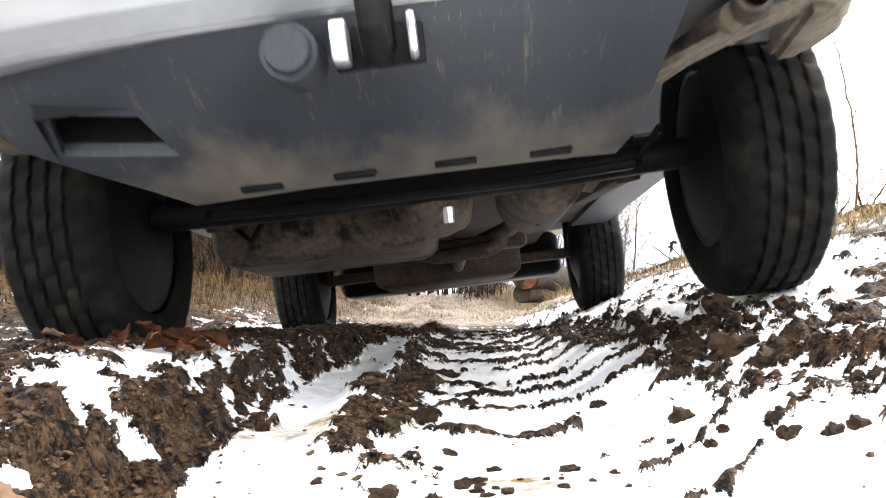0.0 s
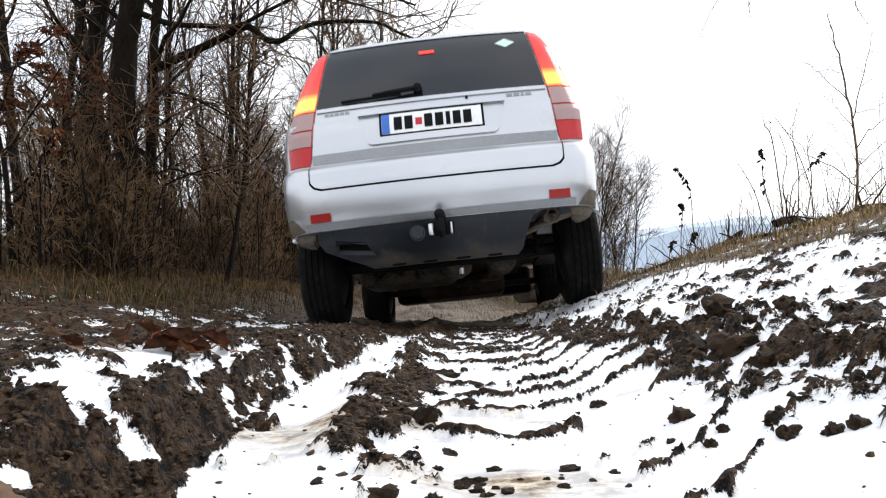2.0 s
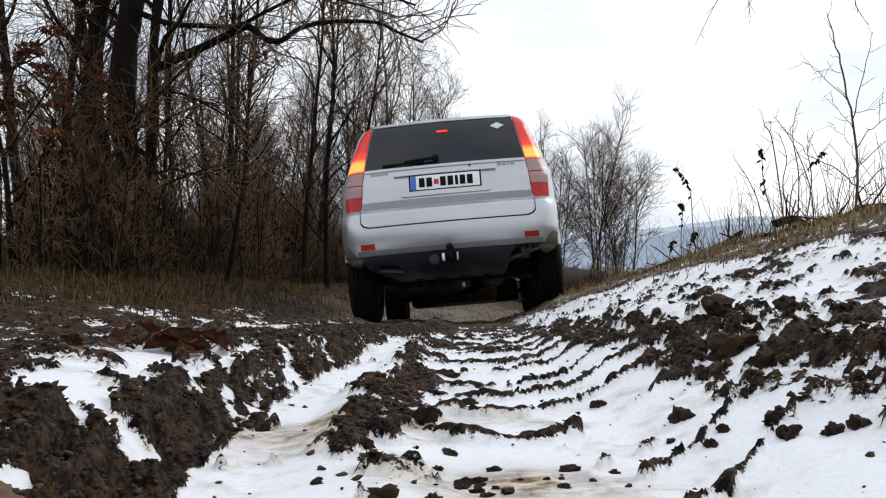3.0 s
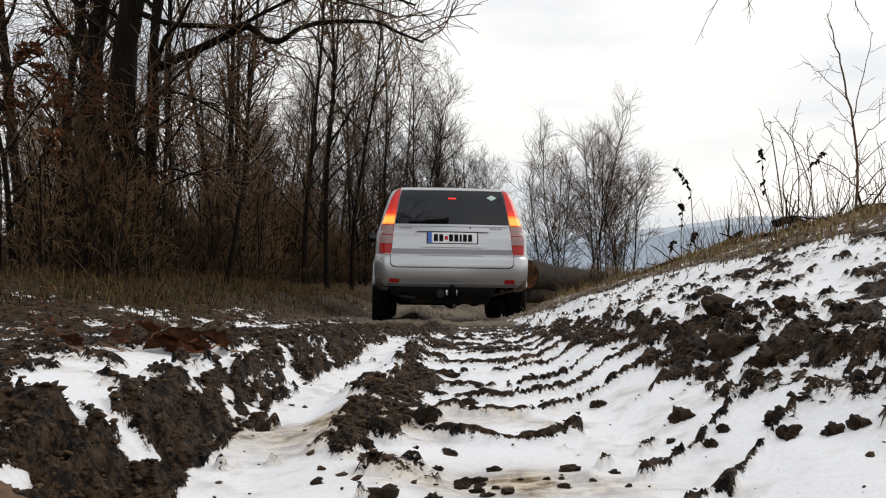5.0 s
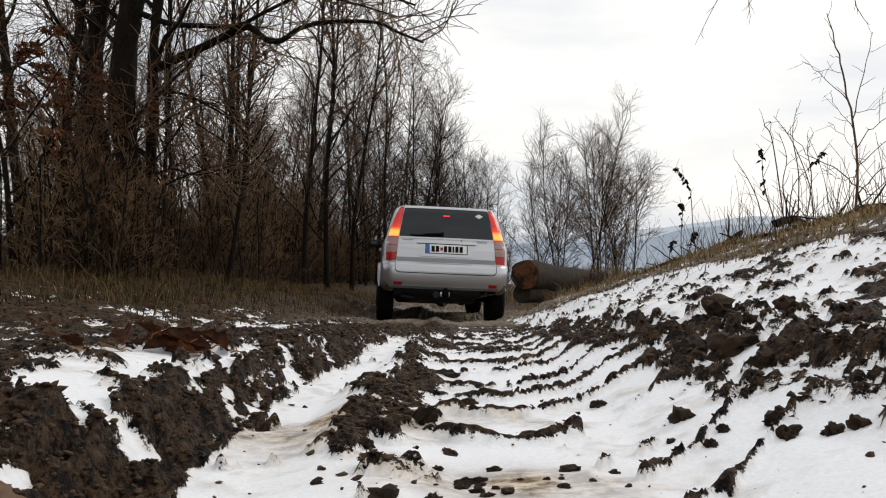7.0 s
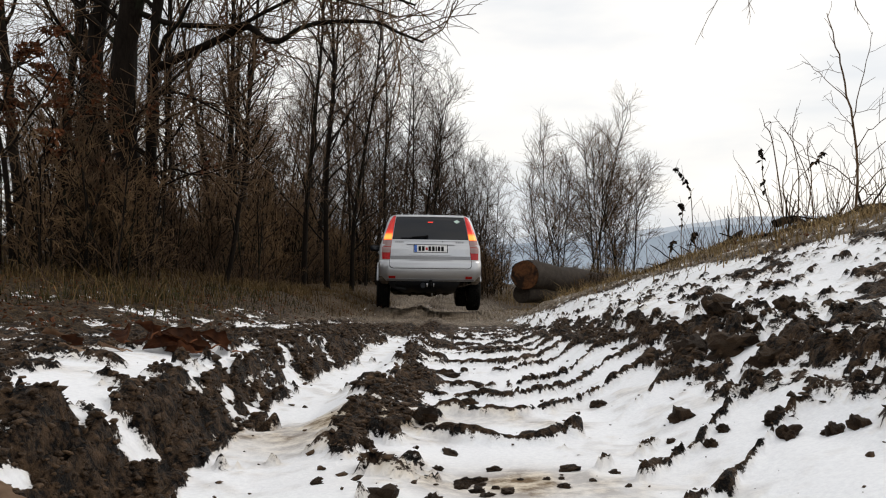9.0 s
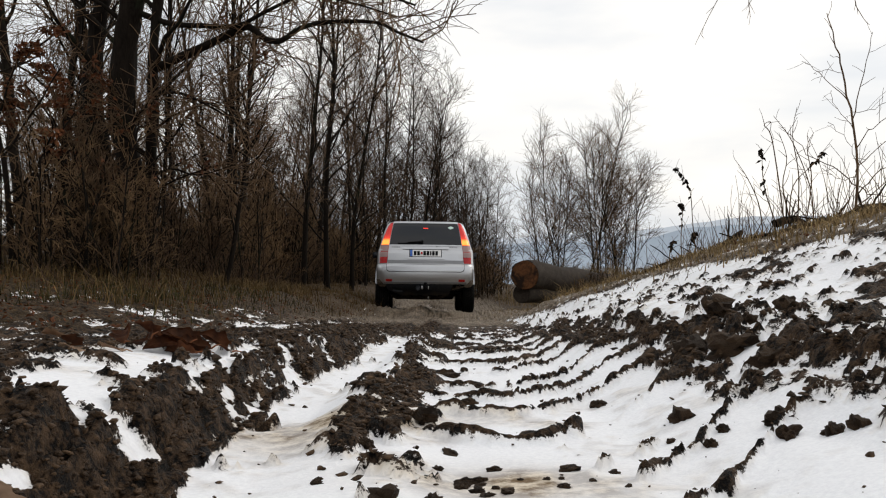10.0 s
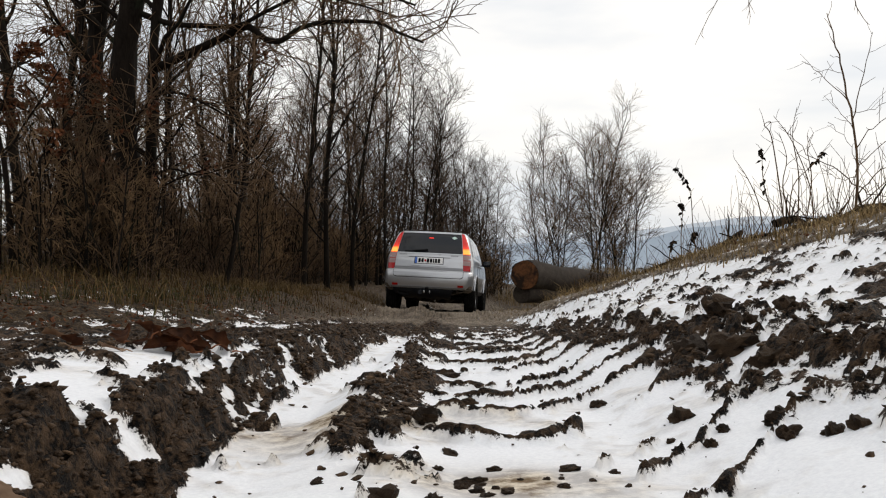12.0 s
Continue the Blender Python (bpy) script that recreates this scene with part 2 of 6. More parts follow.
def domes(x, y, shift):
    """Rounded lumps packed side by side, each of its own height, with creases between them."""
    xi, yi = np.floor(x).astype(int), np.floor(y).astype(int)
    best = np.zeros_like(x)
    for i in (-1, 0, 1):
        for j in (-1, 0, 1):
            cx, cy = xi + i, yi + j
            a, b = LATTICE[(cx + shift) % 256, cy % 256], LATTICE[cx % 256, (cy + 2 * shift) % 256]
            r = 0.45 + 0.50 * LATTICE[(cx + 3 * shift) % 256, (cy + shift) % 256]
            d2 = ((x - cx - a) ** 2 + (y - cy - b) ** 2) / (r * r)
            best = np.maximum(best, r * np.maximum(1 - d2, 0) ** 0.75)
    return best


def step(x, a, b):
    t = np.clip((x - a) / (b - a), 0, 1)
    return t * t * (3 - 2 * t)


def along(y, *pairs):
    return np.interp(y, [p[0] for p in pairs], [p[1] for p in pairs])


def far_fall(y):
    return along(y, (-900, 30.0), (0, -0.1), (16.4, -1.26), (20, -1.40), (30, -1.75), (40, -2.15), (60, -3.2), (100, -6.0), (300, -32.0), (800, -75.0), (6000, -80.0))


def road_mid(y):
    return np.where(y < 16.4, along(y, (-900, 30.0), (-3, 0.05), (0, -0.10), (2.2, -0.16), (2.7, -0.21), (3.34, -0.29), (4.2, -0.331), (5.04, -0.365), (6, -0.43),
                 (7, -0.52), (9.7, -0.90), (10.4, -0.97), (11.2, -1.015), (14.2, -1.04), (15.0, -1.12), (16.4, -1.26)), far_fall(y))


def rut_floor(y):
    return -0.22 - 0.05 * y - 0.022 * np.maximum(y - 4.2, 0)


def cross_section(y):
    """Heights relative to the camera over the columns of X_KNOTS."""
    mid = road_mid(y)
    tilt = along(y, (0, 0.06), (2.2, 0.085), (2.7, 0.12), (3.4, 0.13), (4.2, 0.105), (6, 0.10), (7, 0.085), (9.7, 0.0), (16, -0.03))
    left, right = mid - 0.735 * tilt, mid + 0.80 * tilt
    fade = step(y, 6.8, 9.6)
    steep = step(y, 3.0, 5.0)
    floor = rut_floor(y) * (1 - fade) + (mid - 0.03) * fade
    top_left = along(y, (0, -0.115), (0.8, -0.155), (1.3, -0.172), (2, -0.215), (3, -0.305), (4.5, -0.43), (6, -0.56), (8, -0.74), (10, -0.9)) * (1 - fade) + (left + 0.06) * fade
    crest = np.where(y < 16, along(y, (0, 0.22), (3, 0.19), (3.9, 0.145), (5, 0.037), (7, -0.23), (9, -0.47), (12, -0.80), (16, -1.18)), far_fall(y) + 0.1)
    wood = np.where(y < 18, along(y, (0, -0.14), (4, -0.20), (9, -0.25), (12, -0.50), (18, -0.80)), far_fall(np.maximum(y, 17)) + 0.55)
    slope_right = along(y, (3, -0.12), (8, -0.2), (13, 0.15), (22, 0.7), (40, 0.5))
    far_right = along(y, (3, -0.5), (8, -0.6), (15, -0.1), (30, -0.5), (100, -4.0))
    return np.stack([
        wood + 1.5, wood + 0.30, wood, 0.55 * wood + 0.45 * top_left, top_left * 0.6 + left * 0.4, left * step(y, 2.2, 2.9) + top_left * (1 - step(y, 2.2, 2.9)),
        top_left + 0.01, top_left * 0.92 + floor * 0.08, floor + 0.012, floor + 0.004, floor + along(y, (0.8, 0.010), (1.15, 0.018), (1.5, 0.040), (4, 0.045)) * (1 - fade), floor + 0.014, floor, floor + 0.006,
        floor * (0.72 + 0.23 * steep) + right * (0.28 - 0.23 * steep), floor * (0.25 + 0.30 * steep) + right * (0.75 - 0.30 * steep), right, right * 0.62 + crest * 0.38, right * 0.22 + crest * 0.78, crest, crest - 0.06,
        crest + slope_right, crest + far_right, crest + 3 * far_right - 1.0])


X_KNOTS = np.array([-14, -6, -3.2, -1.7, -1.05, -0.72, -0.52, -0.395, -0.305, -0.22, -0.135, -0.06, 0.02, 0.27, 0.42, 0.62, 0.82, 1.15, 1.55, 1.9, 2.25, 4.0, 9.0, 30.0])


def bend(x, y):
    """The track's own sideways coordinate: it drifts to the right as it goes."""
    near = np.exp(-((x + 0.1) / 0.9) ** 2)
    return x - near * (0.075 * step(y, 1.8, 4.2) + 0.012 * np.sin(y * 3.1) + 0.03 * (fbm(x * 0 + 3, y * 2.2, 3) - 0.5))


def base_height(x, y):
    x, y = np.asarray(x, float), np.asarray(y, float)
    u = np.clip(bend(x, y), X_KNOTS[0], X_KNOTS[-1])
    k = np.clip(np.searchsorted(X_KNOTS, u) - 1, 0, len(X_KNOTS) - 2)
    t = (u - X_KNOTS[k]) / (X_KNOTS[k + 1] - X_KNOTS[k])
    t = 0.45 * t + 0.55 * t * t * (3 - 2 * t)
    c = cross_section(y)
    z = np.take_along_axis(c, k[None], 0)[0] * (1 - t) + np.take_along_axis(c, (k + 1)[None], 0)[0] * t
    return np.where(y > 150, far_fall(np.maximum(y, 150)), z)


LUG_ROWS = (0.74, 0.90, 1.00, 1.22, 1.46, 1.73, 1.95, 2.26, 2.50, 2.77, 3.04, 3.32, 3.62, 3.95, 4.3)


def snow_share(u, x, y):
    """How much of the ground is snow, strip by strip across the track."""
    lip = 1 - step(y, 1.45, 1.9)
    far = step(y, 2.4, 3.4)
    wood = along(u, (-14, -0.35), (-3.6, -0.06), (-2.4, 0.14), (-1.3, 0.23), (-0.8, 0.31), (-0.5, 0.34))
    bank = -0.35 * (1 - step(y, 0.80, 0.95)) + along(u, (-0.75, 0.30), (-0.58, 0.56), (-0.45, 0.72), (-0.40, 0.58), (-0.365, 0.30), (-0.30, 0.06))
    left = np.where(u < -0.40, wood * (1 - lip) + np.maximum(wood, bank) * lip, (0.30 * (1 - lip) + bank * lip))
    left = left + 0.20 * step(y, 2.6, 3.6) * (1 - step(y, 5.6, 7.0)) * step(u, -1.6, -1.1) * (1 - step(u, -0.7, -0.5))
    channel = step(u, -0.300, -0.272 + 0.03 * far) * (1 - step(u, -0.165, -0.120 - 0.02 * far)) * (1 - step(y, 3.3, 4.2))
    ridge = along(y, (0.7, 0.80), (1.15, 0.62), (1.35, 0.30), (1.6, 0.22), (2.2, 0.34), (3.5, 0.34), (5, 0.0))
    bed = along(y, (0.6, 1.0), (3.6, 0.92), (4.6, 0.70), (5.6, 0.20), (7, -0.2))
    lo = along(y, (0.9, 0.475), (1.06, 0.455), (1.3, 0.43), (1.5, 0.41), (2.1, 0.43), (2.75, 0.39), (3.5, 0.37), (5, 0.40))
    hi = along(y, (0.9, 0.68), (1.1, 0.62), (1.5, 0.555), (1.8, 0.57), (2.1, 0.57), (2.6, 0.56), (3.1, 0.53), (5, 0.48))
    top = along(y, (0, 1.45), (2.5, 1.30), (3.6, 1.20), (4.7, 0.97), (5.7, 0.66), (7, 0.55), (9, 0.5))
    slope = 0.69 + 0.13 * step(y, 2.2, 3.0) - 0.26 * step(u, 0.62, 0.74) * (1 - step(y, 1.4, 1.9))
    band = along(y, (0.9, 0.30), (1.1, 0.26), (1.4, 0.26), (2.2, 0.30), (3.5, 0.40))
    right = bed * (1 - step(u, lo - 0.05, lo + 0.03)) + band * step(u, lo - 0.05, lo + 0.03)
    right = right * (1 - step(u, hi - 0.04, hi + 0.04)) + slope * step(u, hi - 0.04, hi + 0.04)
    right = right * (1 - step(u, top - 0.10, top + 0.04)) + 0.27 * step(u, top - 0.10, top + 0.04) * (1 - step(y, 6, 9))
    cover = np.where(u < -0.21, left, np.where(u < -0.02, ridge, right))
    cover = np.where((u >= -0.02) & (u < 0.04), ridge + (right - ridge) * step(u, -0.035, 0.03), cover)
    cover = cover + (1.05 - cover) * channel
    cover = cover - 0.55 * np.exp(-((x + 0.29) / 0.03) ** 2 - ((y - 1.36) / 0.05) ** 2)
    cover = cover - 0.42 * np.exp(-((x - 0.06) / 0.12) ** 2 - ((y - 0.97) / 0.06) ** 2) + 0.45 * np.exp(-((x + 0.335) / 0.022) ** 2 - ((y - 0.93) / 0.03) ** 2)
    cover = cover - 0.18 * np.exp(-((0.887 * (x - 0.75) - 0.461 * (y - 1.42)) / 0.09) ** 2 - ((0.461 * (x - 0.75) + 0.887 * (y - 1.42)) / 0.42) ** 2)
    return cover - 0.55 * step(y, 5.5, 8.5) * (1 - step(y, 30, 40))


def ground_fields(x, y):
    """Height, snow, stain, litter and gravel of the ground."""
    u = bend(x, y)
    z = base_height(x, y)
    n_big, n_mid, n_fine = fbm(x * 2.1 + 9, y * 2.1, 3), fbm(x * 9, y * 9 + 4, 4, 0.6), fbm(x * 33, y * 33, 3, 0.6)
    cover = snow_share(u + 0.05 * (n_mid - 0.5), x, y)
    # distances on the steep banks run along their faces
    flat_x = x
    x = x + np.where(u < -0.1, -1.4, 1.1) * np.clip(z - rut_floor(y), 0, 0.4)
    # lumps of three sizes, their outlines broken by noise
    wx, wy = x + 0.055 * (n_mid - 0.5) + 0.018 * (n_fine - 0.5), y + 0.055 * (fbm(x * 9 + 50, y * 9, 4, 0.6) - 0.5) + 0.018 * (fbm(x * 33 + 20, y * 33, 2) - 0.5)
    boulders, lumps, crumbs = domes(wx * 11, wy * 9, 5), domes(wx * 26, wy * 24, 11), domes(wx * 58 + 7, wy * 55, 29)
    relief = 0.42 * boulders + 0.36 * lumps + 0.22 * crumbs
    # bars pressed by the lugs of a tractor tyre
    x = flat_x
    bars_on = step(u, -0.04, 0.03) * (1 - step(u, 0.42, 0.54)) * (1 - step(y, 4.2, 5.2))
    sweep = y - 1.15 * np.maximum(u - 0.15, 0) - 0.30 * np.maximum(0.10 - u, 0) + 0.035 * (n_mid - 0.5) + 0.010 * (n_fine - 0.5)
    bar = np.zeros_like(z)
    for k, y0 in enumerate(LUG_ROWS):
        whole = step(fbm(u * 6 + 7 * k, y * 3, 3), 0.26, 0.42) * (step(u, 0.14, 0.22) if y0 < 1.1 else 1.0)
        wide = 0.006 + 0.012 * n_fine + 0.008 * step(u, 0.25, 0.45) * step(y, 1.2, 1.6) + 0.010 * step(y, 2.0, 3.0)
        slim = 0.85 if y0 < 1.1 else 1.0
        bar = np.maximum(bar, np.exp(-((sweep - y0) / (wide * slim)) ** 2) * whole * slim)
    bar = bar * bars_on
    patch = fbm(wx * 6.5 + 31, wy * 5.0, 3)
    snow_raw = cover + 1.30 * (0.50 - relief) + 0.95 * (0.5 - n_fine) + 0.90 * (0.5 - patch) + 0.35 * (0.5 - n_mid)
    snow_raw = snow_raw + 0.25 * bars_on * (1 - bar) - 1.25 * bar
    snow = step(snow_raw, 0.34, 0.52)
    snow_edge = np.clip((snow_raw - 0.43) * 1.9 + 0.5, 0, 1)
    bare = 1 - step(snow_raw, 0.22, 0.54)
    rough = along(y, (0, 0.9), (1.2, 1.0), (5, 1.0), (12, 1.6), (40, 4.0))
    wet = along(u, (-3, 0.5), (-0.55, 0.5), (-0.42, 0.95), (-0.28, 1.0), (-0.2, 0.8), (0.0, 0.55), (0.1, 0.3), (0.42, 0.5), (0.5, 1.15), (0.62, 1.0), (0.75, 0.62), (1.2, 0.50), (4, 0.5))
    wet = wet * (1 + 0.8 * step(-u, 0.5, 0.7) * step(y, 2.4, 3.2))
    z = z + bare * rough * wet * (0.085 * (0.42 * boulders + 0.34 * lumps + 0.09 * crumbs - 0.39) + 0.014 * (n_fine - 0.5))
    z = z + 0.007 * (1 - snow) + snow * 0.008 * (n_mid - 0.5) + 0.015 * bar * (0.6 + 0.8 * n_mid)
    z = z + rough * 0.03 * (n_big - 0.5) * step(y, 0.3, 1.5)
    z = z - 0.030 * np.exp(-((x + 0.29) / 0.025) ** 2 - ((y - 1.36) / 0.035) ** 2)
    stain = step(n_big + 0.5 * (n_mid - 0.5), 0.54, 0.72) * step(-y, -1.9, -0.8) * (1 - step(np.abs(u + 0.05), 0.25, 0.5))
    dirty = np.exp(-((x - 0.06) / 0.13) ** 2 - ((y - 0.98) / 0.09) ** 2) + 0.8 * np.exp(-((x + 0.22) / 0.10) ** 2 - ((y - 1.25) / 0.12) ** 2)
    stain = np.clip(stain + dirty * (0.3 + 1.4 * n_mid) + 0.25 * step(n_mid, 0.50, 0.66) * step(n_fine, 0.40, 0.60) + 0.35 * step(0.62 - snow_raw, 0.0, 0.2), 0, 1)
    top = along(y, (0, 1.45), (2.5, 1.30), (3.6, 1.20), (4.7, 0.97), (5.7, 0.66), (7, 0.55), (9, 0.5))
    litter = np.clip(step(u, top - 0.1, top + 0.1) + step(-u, 0.9, 1.6) + step(y, 18, 26) + 0.5 * step(y, 6, 10), 0, 1) * (0.55 + 0.45 * step(n_big, 0.4, 0.6))
    crest_tan = step(u, top - 0.06, top + 0.08) * (1 - step(u, 2.2, 2.8)) * (1 - step(y, 12, 18)) * step(n_mid, 0.30, 0.46) * 0.95
    gravel = crest_tan + step(y, 4.8, 7.0) * (1 - step(y, 40, 70)) * (1 - step(np.abs(u - 0.05), 0.9, 1.5)) * (0.35 + 0.65 * step(n_big, 0.35, 0.6))
    return z, snow_edge, stain, litter, gravel


def height(x, y):
    """World height of the bare ground at one place."""
    return float(ground_fields(np.array([float(x)]), np.array([float(y)]))[0][0]) + EYE_Z


def spread(start, step0, growth, end):
    out, s = [start], step0
    while out[-1] < end:
        out.append(out[-1] + s)
        s *= growth
    return out


def build_ground():
    dense = list(np.arange(-0.85, -0.46, 0.006)) + list(np.arange(-0.46, -0.24, 0.004)) + list(np.arange(-0.24, 0.36, 0.006)) + list(np.arange(0.36, 0.66, 0.0048)) + list(np.arange(0.66, 1.15, 0.0065))
    right = spread(1.15, 0.0095, 1.035, 4500)
    left = [-0.85 - (v - 1.15) for v in spread(1.15, 0.0095, 1.035, 4500)]
    xs = np.array(sorted(set(left[1:] + dense + right)))
    ys = np.array([-v for v in spread(0.0, 0.03, 1.045, 900)][::-1] + spread(0.1, 0.0065, 1.0042, 6.0) + spread(6.05, 0.04, 1.03, 5200))
    gx, gy = np.meshgrid(xs, ys)
    z, snow, stain, litter, gravel = ground_fields(gx, gy)
    me = bpy.data.meshes.new("ground")
    nx, ny = len(xs), len(ys)
    co = np.stack([gx, gy, z + EYE_Z], -1).reshape(-1, 3)
    i = (np.arange(ny - 1)[:, None] * nx + np.arange(nx - 1)[None]).reshape(-1)
    quads = np.stack([i, i + 1, i + 1 + nx, i + nx], -1)
    me.vertices.add(len(co))
    me.vertices.foreach_set("co", co.ravel())
    me.loops.add(quads.size)
    me.loops.foreach_set("vertex_index", quads.ravel().astype(np.int32))
    me.polygons.add(len(quads))
    me.polygons.foreach_set("loop_start", np.arange(len(quads), dtype=np.int32) * 4)
    me.polygons.foreach_set("use_smooth", np.ones(len(quads), bool))
    me.update(calc_edges=True)
    for name, field in (("snow", snow), ("stain", stain), ("litter", litter), ("gravel", gravel)):
        at = me.attributes.new(name, "FLOAT", "POINT")
        at.data.foreach_set("value", field.ravel().astype(np.float32))
    me.materials.append(MUD_SNOW)
    return tagged(new("ground", me), "rutted muddy forest track under patchy thin snow", "ground", kind="structure")


ground = build_ground()


# ---- building kit ----
def part(name, bm, material, parent=None, label="", smooth=True):
    me = bpy.data.meshes.new(name)
    bm.normal_update()
    bm.to_mesh(me)
    bm.free()
    if smooth:
        me.polygons.foreach_set("use_smooth", [True] * len(me.polygons))
        me.set_sharp_from_angle(angle=radians(38))
    for m in (material if isinstance(material, (list, tuple)) else [material]):
        me.materials.append(m)
    ob = new(name, me)
    ob.parent = parent
    if label:
        tagged(ob, label)
    return ob


def empty(name, m=None):
    ob = new(name)
    ob.empty_display_size = 0.1
    if m is not None:
        ob.matrix_basis = m
    return ob


def add_box(bm, c, s, bevel=0.0, turn=None, segments=2):
    m = Matrix.Translation(c) @ (turn if turn is not None else Matrix()) @ Matrix.Diagonal((s[0], s[1], s[2], 1))
    made = bmesh.ops.create_cube(bm, size=1.0, matrix=m)
    if bevel:
        edges = list({e for v in made["verts"] for e in v.link_edges})
        bmesh.ops.bevel(bm, geom=edges, offset=bevel, segments=segments, profile=0.5, affect="EDGES")
    return made


def add_loft(bm, rings, closed=True, caps=True):
    """Skin a list of rings of equal length."""
    vs = [[bm.verts.new(p) for p in r] for r in rings]
    n = len(vs[0])
    for a, b in zip(vs, vs[1:]):
        for k in range(n if closed else n - 1):
            j = (k + 1) % n
            bm.faces.new((a[k], a[j], b[j], b[k]))
    if caps and closed:
        bm.faces.new(vs[0][::-1])
        bm.faces.new(vs[-1])
    return vs


def add_tube(bm, pts, radii, sides=8, caps=True):
    pts = [Vector(p) for p in pts]
    if not isinstance(radii, (list, tuple)):
        radii = [radii] * len(pts)
    rings = []
    side = None
    for i, p in enumerate(pts):
        d = (pts[min(i + 1, len(pts) - 1)] - pts[max(i - 1, 0)]).normalized()
        if side is None:
            side = d.orthogonal().normalized()
        side = (side - d * side.dot(d)).normalized()
        up = d.cross(side)
        rings.append([p + radii[i] * (math.cos(a) * side + math.sin(a) * up) for a in (2 * math.pi * k / sides for k in range(sides))])
    return add_loft(bm, rings, True, caps)


def add_lathe(bm, profile, segments, axis="X", dip=None):
    """Turn a profile of (along, radius) round the x axis."""
    rings = []
    for k in range(segments):
        a = 2 * math.pi * k / segments
        rings.append([(u, (r - (dip(i, k) if dip else 0)) * math.cos(a), (r - (dip(i, k) if dip else 0)) * math.sin(a)) for i, (u, r) in enumerate(profile)])
    vs = [[bm.verts.new(p) for p in r] for r in rings]
    for k in range(segments):
        a, b = vs[k], vs[(k + 1) % segments]
        for i in range(len(profile) - 1):
            bm.faces.new((a[i], b[i], b[i + 1], a[i + 1]))


# ---- the car: a small silver off-road estate, origin on the ground under its rear axle, nose to +y ----
AXLES = (0.0, 2.42)
WHEEL_R = 0.327
DROP = 0.045                     # how far the wheels hang under the body's datum
#             z      rear    front  half width, corner
BODY_LEVELS = [(0.435, -0.795, 3.24, 0.800, 0.17), (0.465, -0.825, 3.26, 0.813, 0.17), (0.55, -0.845, 3.28, 0.822, 0.17),
               (0.66, -0.850, 3.28, 0.826, 0.17), (0.735, -0.838, 3.25, 0.826, 0.17), (0.760, -0.815, 3.23, 0.824, 0.17),
               (0.772, -0.785, 3.22, 0.822, 0.17), (0.85, -0.772, 3.15, 0.819, 0.16), (0.95, -0.752, 3.02, 0.815, 0.15),
               (1.02, -0.728, 2.78, 0.806, 0.14), (1.035, -0.70, 2.6, 0.77, 0.13)]
CABIN_LEVELS = [(1.00, -0.728, 2.32, 0.806, 0.14), (1.09, -0.690, 2.20, 0.776, 0.13), (1.25, -0.612, 1.96, 0.735, 0.12),
                (1.40, -0.528, 1.70, 0.690, 0.11), (1.475, -0.478, 1.55, 0.655, 0.11), (1.510, -0.42, 1.40, 0.610, 0.12),
                (1.527, -0.25, 1.15, 0.52, 0.14), (1.535, 0.0, 0.9, 0.36, 0.16), (1.538, 0.25, 0.6, 0.12, 0.08)]
BOW = 0.045


def plan_outline(z, y0, y1, hw, r):
    ry = r * 1.25
    half = [(x, y0 + BOW * (x / (hw - r)) ** 2) for x in np.linspace(0, hw - r, 7)]
    half += [(hw - r + r * math.sin(a), y0 + BOW + ry * (1 - math.cos(a))) for a in np.linspace(0, math.pi / 2, 8)[1:]]
    ya, yb = half[-1][1], y1 - BOW - 0.4
    half += [(hw, y) for y in np.linspace(ya, yb, 15)[1:]]
    fx = hw - 0.25
    half += [(fx + 0.25 * math.cos(a), yb + 0.4 * math.sin(a)) for a in np.linspace(0, math.pi / 2, 7)[1:]]
    half += [(x, y1 - BOW * (x / fx) ** 2) for x in np.linspace(fx, 0, 6)[1:]]
    return [(x, y, z) for x, y in half] + [(-x, y, z) for x, y in half[-2:0:-1]]


def rear_y(x, z):
    """The rear face of the car at a height, bow and corner included."""
    lv = BODY_LEVELS[:-2] + CABIN_LEVELS[1:-3]
    zs = [v[0] for v in lv]
    y0, hw, r = (np.interp(z, zs, [v[i] for v in lv]) for i in (1, 3, 4))
    x = abs(x)
    if x <= hw - r:
        return y0 + BOW * (x / (hw - r)) ** 2
    s = min((x - hw + r) / r, 0.999)
    return y0 + BOW + 1.25 * r * (1 - math.sqrt(1 - s * s))


def side_x(z):
    lv = BODY_LEVELS[:-2] + CABIN_LEVELS[1:-3]
    return float(np.interp(z, [v[0] for v in lv], [v[3] for v in lv]))


